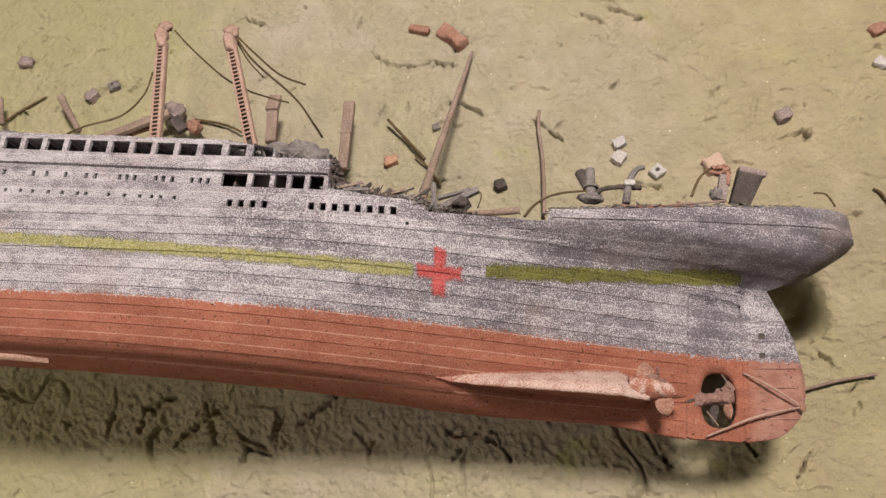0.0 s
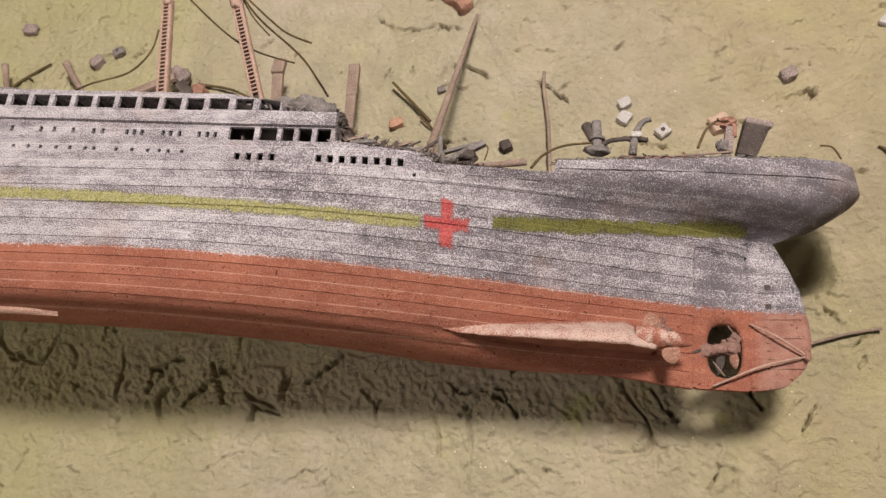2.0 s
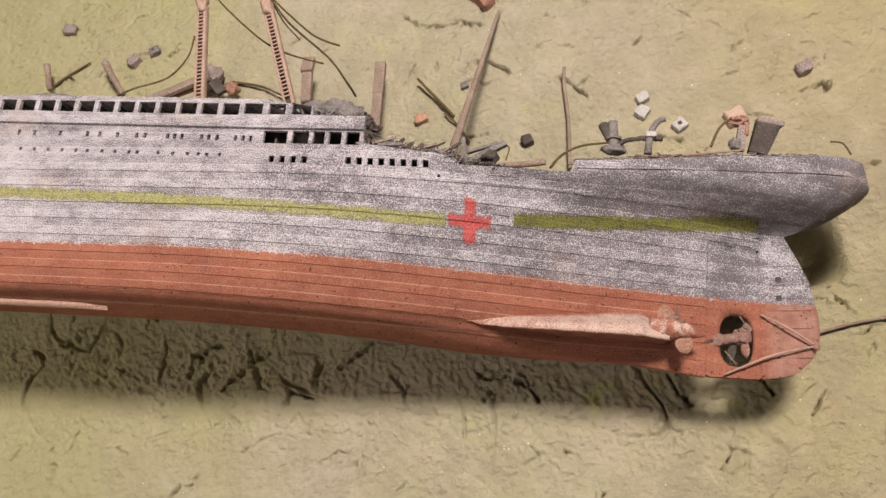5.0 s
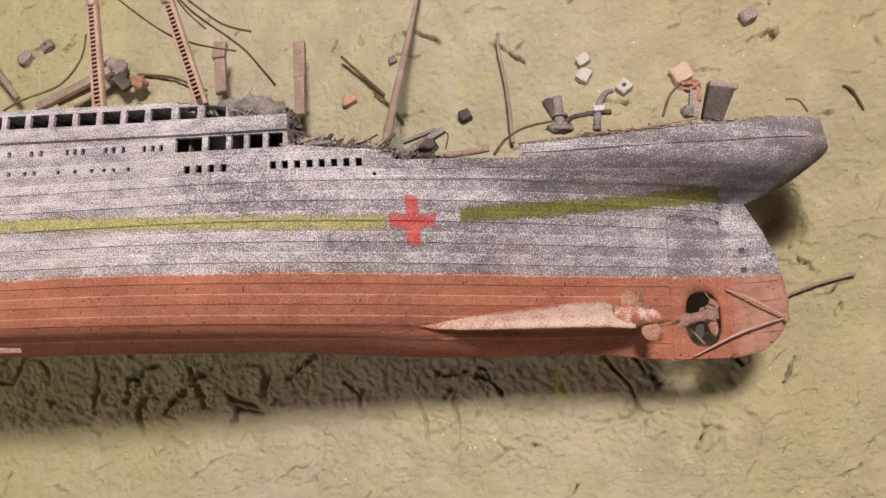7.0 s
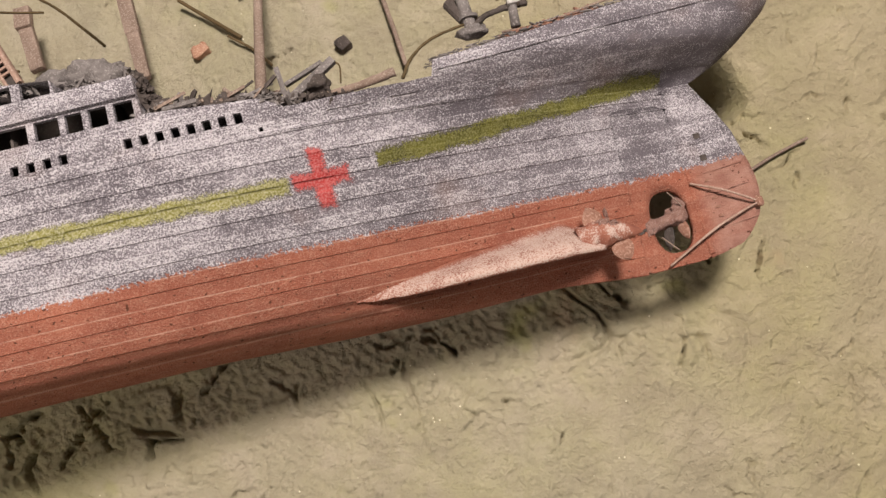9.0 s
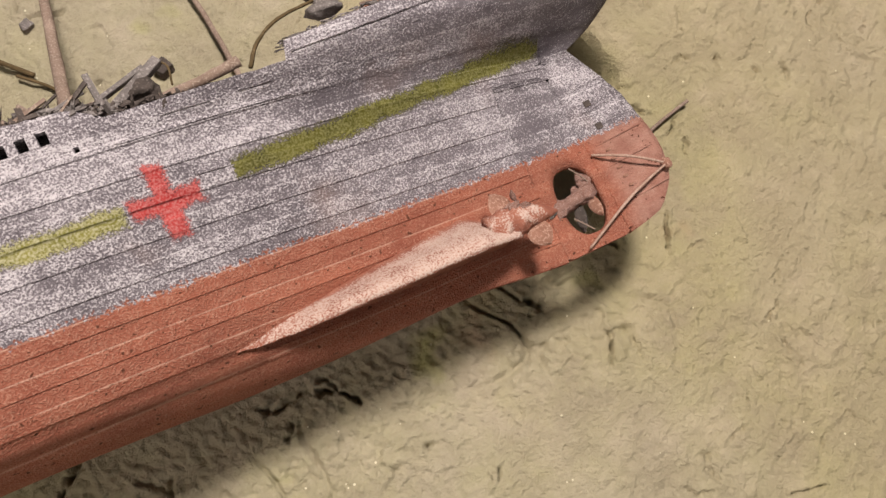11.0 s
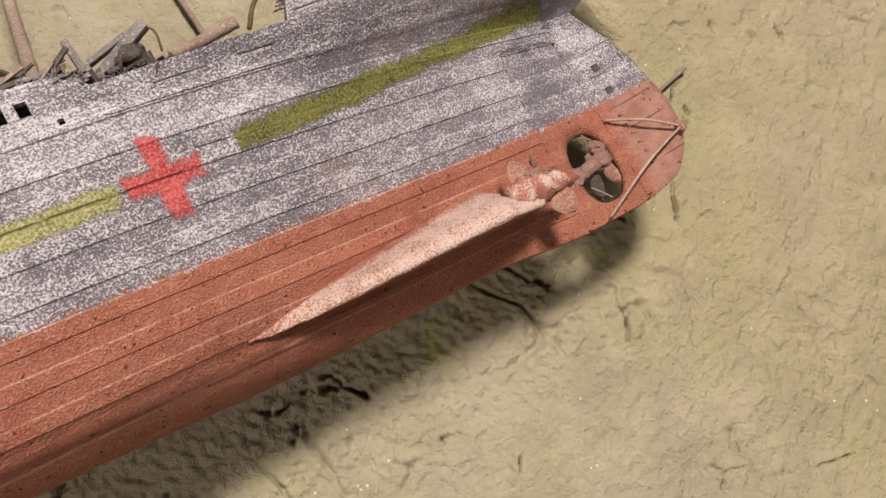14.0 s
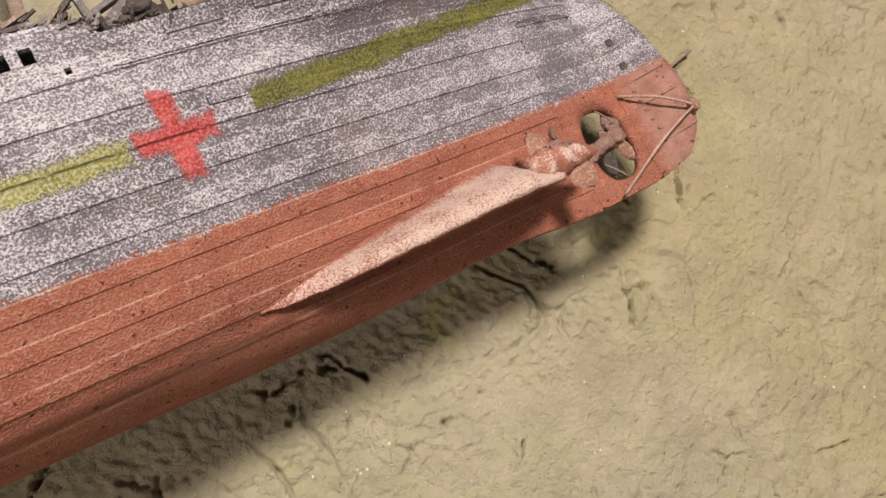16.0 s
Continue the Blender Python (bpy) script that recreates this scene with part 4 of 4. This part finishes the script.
rubble("poop_rubble", [(-0.030, 0.079, 0.0890, 0.0757, 0.0005, 0.004), (0.0, 0.077, 0.0846, 0.0757, 0.0005, 0.005)], 520, 0.00055, GREYWRECK, "fine grey crust along the poop edge", 7, 1.1)
rubble("boat_deck_rubble", [(0.205, 0.41, 0.0983, 0.0983, 0.0006, 0.006)], 420, 0.0007, GREYWRECK, "grey crust along the boat deck edge", 8, 1.1)
rubble("rusty_rubble", [(0.022, 0.052, 0.0822, 0.0785, 0.001, 0.012)], 300, 0.0009, RUST, "orange rust flakes on the poop", 9, 1.1)
rubble("well_rubble", [(0.103, 0.126, 0.0718, 0.0735, 0.001, 0.010)], 160, 0.0011, DARKWRECK, "dark scraps piled in the well", 10)
rubble("well_rubble", [(0.117, 0.131, 0.0718, 0.0760, 0.0005, 0.008)], 120, 0.0010, GREYWRECK, "grey scraps piled in the well", 11)
lump("collapsed_house", 0.0078, GREYWRECK, ship, at(0.1765, 0.0965, 0.041), 21, 0.5, 4, (1.5, 0.75, 1.0), "crumpled grey remains of a deckhouse")
lump("collapsed_house", 0.0055, GREYWRECK, ship, at(0.1890, 0.0985, 0.042), 22, 0.5, 4, (1.4, 0.7, 1.0))
lump("collapsed_house", 0.0032, DARKWRECK, ship, at(0.1675, 0.0930, 0.044), 23, 0.5, 4, (1.3, 0.6, 1.0))
lump("fallen_plate", 0.0085, GREYWRECK, ship, at(0.318, 0.1035, 0.042), 24, 0.3, 4, (2.4, 0.35, 0.9), "grey slab fallen on the boat deck")


def plank(name, p, q, w, h, material, parent, seed=0):
    """A square-edged beam between two places of its parent's frame."""
    p, q = Vector(p), Vector(q)
    bm = block((q - p).length, w, h, seed, 0.004, 0.12, 2)
    ob = part(name, bm, material, parent)
    x = (q - p).normalized()
    y = Vector((0.1, 0.2, 1)).cross(x).normalized()
    z = x.cross(y)
    c = (p + q) / 2
    ob.matrix_local = Matrix(((x.x, y.x, z.x, c.x), (x.y, y.y, z.y, c.y), (x.z, y.z, z.z, c.z), (0, 0, 0, 1)))
    return ob


rnd = random.Random(41)
for k in range(26):
    s = rnd.uniform(0.126, 0.166)
    top = line_of(TOP, min(s, 0.1615))
    w = breadth(s, top) - rnd.uniform(0.001, 0.012)
    p = at(s, top + 0.42 * (breadth(s, top) - w) + rnd.uniform(0, 0.0014), w)
    q = p + Vector((rnd.uniform(-0.011, 0.011), rnd.uniform(-0.001, 0.005), rnd.uniform(-0.004, 0.003)))
    plank("splinter", p, q, rnd.uniform(0.0005, 0.0014), rnd.uniform(0.0004, 0.0009), rnd.choice((DARKWRECK, GREYWRECK, WOOD)), ship, k)
# broken gear forward in the well
plank("broken_post", at(0.1216, 0.0758, 0.0400), at(0.1228, 0.0878, 0.0400), 0.0016, 0.0016, GREYWRECK, ship, 1)
plank("broken_beam", at(0.1215, 0.0780, 0.0360), at(0.1057, 0.0883, 0.0340), 0.0026, 0.0022, GREYWRECK, ship, 2)
plank("broken_beam", at(0.1225, 0.0857, 0.0300), at(0.1098, 0.0910, 0.0280), 0.0014, 0.0016, GREYWRECK, ship, 3)
plank("broken_beam", at(0.1292, 0.0800, 0.0420), at(0.1212, 0.0730, 0.0440), 0.0016, 0.0012, GREYWRECK, ship, 4)
part("torn_wire", tube_mesh("torn_wire", [at(0.1071, 0.0885, 0.0340), at(0.1042, 0.0860, 0.0340), at(0.1049, 0.0795, 0.0360)], 0.0003, TWIG, 5), TWIG, ship)
part("fallen_derrick", tube_mesh("fallen_derrick", [at(0.1110, 0.0752, 0.0405), at(0.0990, 0.0752, 0.0410), at(0.0880, 0.0768, 0.0405)], 0.0010, WOOD, 8, 1.5, 6, 0.3), WOOD, ship, "rusty brown derrick lying in the well")
lump("black_winch", 0.0034, DARKWRECK, ship, at(0.1123, 0.0816, 0.0340), 31, 0.4, 3, (1.2, 0.8, 1.0))

def moulding(drop0, drop1, s0, s1, r):
    pts = []
    for i in range(25):
        s = s0 + (s1 - s0) * i / 24
        pts.append(side_point(s, line_of(TOP, s) - drop0 - (drop1 - drop0) * i / 24, 0.0001))
    part("moulding", tube_mesh("moulding", pts, r, HULL, 6, 1.0, 3, 0.3), HULL, ship)


moulding(0.0085, 0.0026, -0.034, 0.0755, 0.00035)
moulding(0.0062, 0.0062, 0.0790, 0.1225, 0.0002)

# gear on the poop
capstan = part("mooring_bollard", rod(at(0.0610, 0.0859, 0.0330), at(0.0618, 0.0987, 0.0330), 0.0021, 14, 0.0019), GREYWRECK, ship, "grey dusty bollard on the poop")
part("flange", rod(at(0.0611, 0.0903, 0.0330), at(0.0611, 0.0913, 0.0330), 0.0031, 14), GREYWRECK, capstan)
part("leaning_stump", rod(at(0.0624, 0.0907, 0.0320), at(0.0657, 0.0987, 0.0300), 0.0018, 10, 0.0022), DARKWRECK, capstan)
lump("bollard_crust", 0.0034, GREYWRECK, capstan, at(0.0612, 0.0859, 0.0330), 33, 0.4, 3, (1.4, 0.6, 1))
davit = part("boat_davit", tube_mesh("boat_davit", [at(0.0476, 0.0838, 0.0340), at(0.0470, 0.0899, 0.0340), at(0.0458, 0.0950, 0.0340), at(0.0434, 0.0986, 0.0340), at(0.0406, 0.0994, 0.0340)], 0.0017, GREYWRECK, 8, 0.55), GREYWRECK, ship, "bent pale davit on the poop")
part("clamp", block(0.0042, 0.0024, 0.0036, 3, 0.03, 0.2, 2), PALE, davit).location = at(0.0464, 0.0919, 0.0345)
part("mooring_rope", tube_mesh("mooring_rope", [at(0.0861, 0.0739, 0.0410), at(0.0817, 0.0802, 0.0400), at(0.0743, 0.0852, 0.0380), at(0.0633, 0.0883, 0.0350)], 0.0006, TWIG, 6, 0.8, 6, 0.3), TWIG, ship, "dark stiff rope over the poop edge")
part("mooring_rope", tube_mesh("mooring_rope", [at(0.0605, 0.0870, 0.0345), at(0.0560, 0.0893, 0.0350), at(0.0500, 0.0905, 0.0345), at(0.0420, 0.0925, 0.0300)], 0.0009, DARKWRECK, 6, 1.3, 6, 0.4), DARKWRECK, ship)
part("mooring_rope", tube_mesh("mooring_rope", [at(0.0225, 0.0892, 0.0300), at(0.0190, 0.0983, 0.0280), at(0.0145, 0.1029, 0.0270), at(0.0097, 0.1035, 0.0270)], 0.0006, TWIG, 6, 0.7), TWIG, ship)
part("loose_chain", tube_mesh("loose_chain", [at(0.0526, 0.0824, 0.0360), at(0.0408, 0.0821, 0.0350), at(0.0281, 0.0839, 0.0340), at(0.0098, 0.0872, 0.0310)], 0.0004, WOOD, 6, 1, 6, 0.6), WOOD, ship)
part("loose_wire", tube_mesh("loose_wire", [at(-0.0278, 0.1004, 0.0120), at(-0.0325, 0.0997, 0.0120), at(-0.0355, 0.0945, 0.0120)], 0.0004, TWIG, 6), TWIG, ship)


def ventilator():
    """The dark four-sided hood that widens to its mouth."""
    bm = block(0.0088, 0.0132, 0.0100, 2, 0.012, 0.08, 2)
    for vert in bm.verts:
        f = (vert.co.y + 0.0059) / 0.0118
        vert.co.x = vert.co.x * (0.86 + 0.22 * f) + 0.0018 * f
        vert.co.z *= 0.85 + 0.2 * f
        if vert.co.y > 0.0045 and abs(vert.co.x - 0.0018) < 0.003 and abs(vert.co.z) < 0.003:
            vert.co.y -= 0.0028
    ob = part("ventilator", bm, DARKWRECK, ship, "dark dusty ventilator hood on the poop")
    ob.matrix_local = Matrix.Translation(at(0.0028, 0.0945, 0.0270)) @ pose(0, 0, 0, 20, 0, -9)
    # pale rim, its STONE colour also stands for the hood's lit top face
    part("mouth_rim", block(0.0104, 0.0024, 0.0108, 5, 0.03, 0.3, 2), STONE, ob).matrix_local = Matrix.Translation((0.0022, 0.0066, 0.0)) @ pose(0, 0, 0, 0, 0, -4)
    return ob


ventilator()
plank("winch_post", at(0.0112, 0.0885, 0.0280), at(0.0096, 0.0998, 0.0270), 0.0036, 0.0030, STONE, ship, 8)
lump("winch_head", 0.0024, RUST, ship, at(0.0112, 0.1022, 0.0270), 44, 0.7, 4, (1.5, 0.8, 0.9), "crusted red-brown winch head")
part("winch_pipe", tube_mesh("winch_pipe", [at(0.0085, 0.0950, 0.0285), at(0.0082, 0.1000, 0.0280), at(0.0100, 0.1030, 0.0275)], 0.0009, RUST, 8, 0.9, 6, 0.3), RUST, ship)
lump("winch_drum", 0.0026, GREYWRECK, ship, at(0.0128, 0.0911, 0.0280), 36, 0.4, 3)


# ---------------------------------------------------------------- gantry davits
def gantry(base, head, label, seed):
    """A lattice boom with rungs, standing out from the boat deck edge."""
    base, head = Vector(base), Vector(head)
    up = (head - base).normalized()
    side = up.cross(Vector((0, 0, 1))).normalized()
    face = side.cross(up)
    m = Matrix(((side.x, up.x, face.x, base.x), (side.y, up.y, face.y, base.y), (side.z, up.z, face.z, base.z), (0, 0, 0, 1)))
    ob = thing("gantry_davit", m, label, "davit", "gantry davits on the boat deck")
    length = (head - base).length
    half = 0.0019
    for x, k in ((-half, 1.0), (half, 1.5)):
        part("rail", rod((x, -0.004, 0), (x * 0.9, length * 0.86, 0), 0.0006 * k, 8), DAVIT, ob)
    part("back_plate", block(0.0040, length * 0.86 + 0.004, 0.0006, seed, 0.0006, 0.2, 1), DARKWRECK, ob).location = (0, length * 0.43 - 0.002, -0.0016)
    part("side_plate", block(0.0007, length * 0.86 + 0.004, 0.0024, seed, 0.0006, 0.2, 1), DAVIT, ob).location = (half + 0.0004, length * 0.43 - 0.002, -0.0010)
    count = int(length * 0.86 / 0.00205)
    rung = block(half * 2, 0.00075, 0.0009, 1, 0.0, 0.2, 0)
    me = bpy.data.meshes.new("rung")
    rung.to_mesh(me)
    rung.free()
    me.materials.append(DAVIT)
    for k in range(count):
        r = new("rung", me)
        r.parent, r.location = ob, (0, 0.001 + 0.00205 * k, 0)
    hd = lump("boom_head", 0.0032, DAVIT, ob, (0.0002, length * 0.90, 0), seed, 0.4, 3, (0.85, 1.9, 0.8), "crusted rusty boom head")
    lump("head_sheave", 0.0030, DAVIT, hd, (0.0018, 0.0052, 0.0004), seed + 5, 0.5, 3, (1.2, 0.9, 0.8))
    return ob


gantry((-0.0786, 0.1308, 0.0990), (-0.0767, 0.1913, 0.0950), "slender rusty lattice davit beside the promenade openings", 3)
gantry((-0.0398, 0.1250, 0.0920), (-0.0470, 0.1819, 0.0920), "leaning rusty lattice davit above the torn deck end", 4)


def wire(name, points, radius, label, material=None, taper=1.0):
    me = tube_mesh(name, points, radius, material or TWIG, 6, taper, 7, 0.15)
    return tagged(new(name, me), label, "wire", "loose wires")


wire("hanging_wire", [(-0.0712, 0.1886, 0.0940), (-0.0646, 0.1792, 0.0880), (-0.0558, 0.1707, 0.0750), (-0.0482, 0.1705, 0.0600), (-0.0346, 0.1677, 0.0500)], 0.00045, "thin dark wire hanging from the davit head")
wire("hanging_wire", [(-0.0819, 0.1686, 0.0940), (-0.0860, 0.1577, 0.0940), (-0.0954, 0.1481, 0.0960), (-0.1113, 0.1455, 0.0980), (-0.1212, 0.1428, 0.0980), (-0.1275, 0.1409, 0.0940)], 0.00045, "thin dark wire drooping to the promenade")
wire("hanging_wire", [(-0.0431, 0.1796, 0.0920), (-0.0372, 0.1716, 0.0880), (-0.0284, 0.1624, 0.0800), (-0.0198, 0.1612, 0.0700)], 0.0005, "thin dark wire bending from the leaning davit")
wire("hanging_wire", [(-0.0436, 0.1791, 0.0920), (-0.0380, 0.1684, 0.0850), (-0.0258, 0.1560, 0.0700), (-0.0213, 0.1477, 0.0600), (-0.0199, 0.1445, 0.0500)], 0.00055, "long dark wire falling from the leaning davit")
wire("hanging_wire", [(-0.0435, 0.1771, 0.0900), (-0.0407, 0.1697, 0.0850), (-0.0359, 0.1626, 0.0800)], 0.0004, "short dark wire below the davit head")
wire("trailing_wire", [(0.1607, -0.0037, 0.0040), (0.1707, -0.0021, 0.0030), (0.1842, -0.0011, 0.0030), (0.1986, -0.0013, 0.0030)], 0.0007, "stiff brown rod lying on the seabed behind the rudder", WOOD)


# ---------------------------------------------------------------- fallen spars on the seabed
def spar(points, r, label, material=None, taper=0.8, sides=8, category="spar"):
    me = tube_mesh("fallen_spar", points, r, material or WOOD, sides, taper, 8, 0.22)
    return tagged(new("fallen_spar", me), label, category, "fallen spars")


spar([(0.0226, 0.1000, 0.0520), (0.0341, 0.1368, 0.0355), (0.0456, 0.1736, 0.0191), (0.0555, 0.2052, 0.0050)], 0.0021, "long dusty brown mast leaning from the deck to the seabed", WOOD, 0.42, 10, "mast")
post = thing("worn_post", Matrix(), "thick worn brown post lying behind the deck", "post", "fallen spars")
plank("shaft", (-0.0178, 0.1390, 0.0260), (-0.0152, 0.1639, 0.0194), 0.0050, 0.0030, WOOD, post, 5)
plank("head", (-0.0154, 0.1617, 0.0200), (-0.0130, 0.1843, 0.0140), 0.0058, 0.0036, WOOD, post, 6)
spar([(0.0752, 0.1021, 0.005), (0.0798, 0.1298, 0.004), (0.0815, 0.15, 0.004), (0.0836, 0.1598, 0.006)], 0.0011, "thin brown split spar beside the well", WOOD, 0.8)
stump = thing("worn_post", Matrix(), "short worn brown post behind the torn house", "post", "fallen spars")
plank("shaft", (-0.0552, 0.1662, 0.0220), (-0.0537, 0.1899, 0.0180), 0.0056, 0.0030, WOOD, stump, 9)
plank("head", (-0.0540, 0.1866, 0.0200), (-0.0520, 0.1960, 0.0180), 0.0066, 0.0036, WOOD, stump, 10)
spar([(0.0045, 0.1750, 0.0050), (0.0135, 0.1599, 0.0040), (0.0208, 0.1477, 0.0030)], 0.0008, "thin dark stick lying on the clay", TWIG, 1.2)
spar([(0.0268, 0.1303, 0.0030), (0.0224, 0.1413, 0.0030), (0.0161, 0.1512, 0.0030)], 0.0007, "thin twig lying beside the mast", TWIG)
beam = thing("fallen_beam", Matrix(), "dark brown beams heaped behind the boat deck", "beam", "fallen spars")
plank("timber", (-0.1550, 0.1929, 0.0200), (-0.1139, 0.2031, 0.0160), 0.0050, 0.0030, WOOD, beam, 11)
plank("timber", (-0.1469, 0.1958, 0.0140), (-0.1244, 0.2001, 0.0120), 0.0030, 0.0022, RUST, beam, 12)
plank("timber", (-0.1186, 0.2112, 0.0120), (-0.1078, 0.1922, 0.0120), 0.0060, 0.0030, DARKWRECK, beam, 13)
lump("clod", 0.0055, STONE, beam, (-0.1136, 0.2067, 0.0100), 51, 0.5, 3)
lump("clod", 0.0040, RUST, beam, (-0.1021, 0.1945, 0.0100), 52, 0.5, 3)
spar([(-0.1829, 0.2342, 0.0120), (-0.1774, 0.2219, 0.0120), (-0.1706, 0.2081, 0.0120)], 0.0022, "pale weathered stick stuck in the clay", WOOD, 0.7)
spar([(-0.2224, 0.2434, 0.0120), (-0.2199, 0.2251, 0.0120)], 0.0020, "weathered stick end at the clay bank", WOOD, 0.8)
spar([(-0.2246, 0.2336, 0.0030), (-0.2103, 0.2399, 0.0030), (-0.1987, 0.2441, 0.0030)], 0.0009, "thin pale twig lying on the clay", TWIG, 0.6)
spar([(-0.1053, 0.2043, 0.0030), (-0.0870, 0.1959, 0.0030), (-0.0695, 0.1819, 0.0030)], 0.0008, "thin dark twig behind the davits", TWIG, 0.7)
spar([(0.2253, 0.0824, 0.0020), (0.2279, 0.0783, 0.0030), (0.2293, 0.0683, 0.0020)], 0.0007, "dark curled twig lying on the clay", TWIG, 0.8)


# ---------------------------------------------------------------- stones and scraps
def scrap(name, x, y, size, material, label, seed, turn=0.0, lift=0.25, rough=0.11, hole=False, tilt=0.0):
    bm = block(size[0], size[1], size[2], seed, rough, 0.22, 3)
    me = bpy.data.meshes.new(name)
    bm.to_mesh(me)
    bm.free()
    me.materials.append(material)
    ob = new(name, me)
    ob.matrix_world = pose(x, y, floor_at(x, y) + size[2] * lift, tilt, tilt * 0.5, turn)
    tagged(ob, label, "stone" if name == "stone" else "scrap", "scraps on the seabed")
    if hole:
        # solid dark disc, the shade inside the hole put into its colour
        part("hole_shade_disc", rod((0, 0, size[2] * 0.4), (0, 0, size[2] * 0.56), size[0] * 0.17, 12), DARKWRECK, ob)
    return ob


scrap("stone", 0.1982, 0.1292, (0.0075, 0.0062, 0.0062), STONE, "grey stone with a pink tinge lying on the clay", 2, 20)
scrap("scrap_block", 0.1192, 0.1341, (0.0062, 0.0055, 0.005), PALE, "small pale block lying on the clay", 3, 15)
scrap("scrap_block", 0.1174, 0.1261, (0.0064, 0.0062, 0.0045), PALE, "small pale pointed block lying on the clay", 4, 45)
scrap("scrap_block", 0.1336, 0.1144, (0.0066, 0.006, 0.0052), PALE, "small pale block with a dark hole", 5, 30, hole=True)
scrap("scrap_block", 0.0569, 0.1238, (0.0056, 0.0052, 0.006), DARKWRECK, "small black block with a pale edge", 6, 10)
scrap("stone", 0.0027, 0.1518, (0.0072, 0.0052, 0.0048), ORANGE, "small brick-red stone lying on the clay", 7, 10)
scrap("scrap_block", 0.0283, 0.2312, (0.012, 0.0042, 0.0046), RUST, "rusty brown broken fitting lying on the clay", 8, -25)
scrap("scrap_block", 0.0462, 0.2206, (0.0072, 0.019, 0.0062), RUST, "large rusty brown broken chunk by the mast", 9, 38)
scrap("stone", -0.2138, 0.2737, (0.0095, 0.0062, 0.006), STONE, "dark grey stone lying on the clay", 10, -20)
scrap("stone", -0.1679, 0.2360, (0.0078, 0.0062, 0.006), STONE, "dark grey stone lying on the clay", 11, 30)
scrap("scrap_block", -0.1543, 0.2392, (0.0066, 0.0052, 0.005), GREYWRECK, "small grey ring-like scrap on the clay", 12, 20, hole=True)
scrap("stone", 0.2561, 0.1664, (0.0085, 0.0055, 0.005), RUST, "flat brown stone lying on the clay", 13, 15)
scrap("stone", 0.2511, 0.1469, (0.0055, 0.0065, 0.0046), PALE, "small pale grey stone lying on the clay", 14, 40)
scrap("scrap_block", 0.1603, 0.1118, (0.009, 0.0085, 0.006), BLUSH, "pale pink block lying behind the poop", 15, 12)
scrap("stone", 0.0292, 0.1660, (0.004, 0.0036, 0.003), GREYWRECK, "tiny grey pebble beside the mast", 16, 10)
scrap("stone", 0.0550, 0.1262, (0.0026, 0.0026, 0.0022), PALE, "tiny white chip beside the black block", 17, 10)
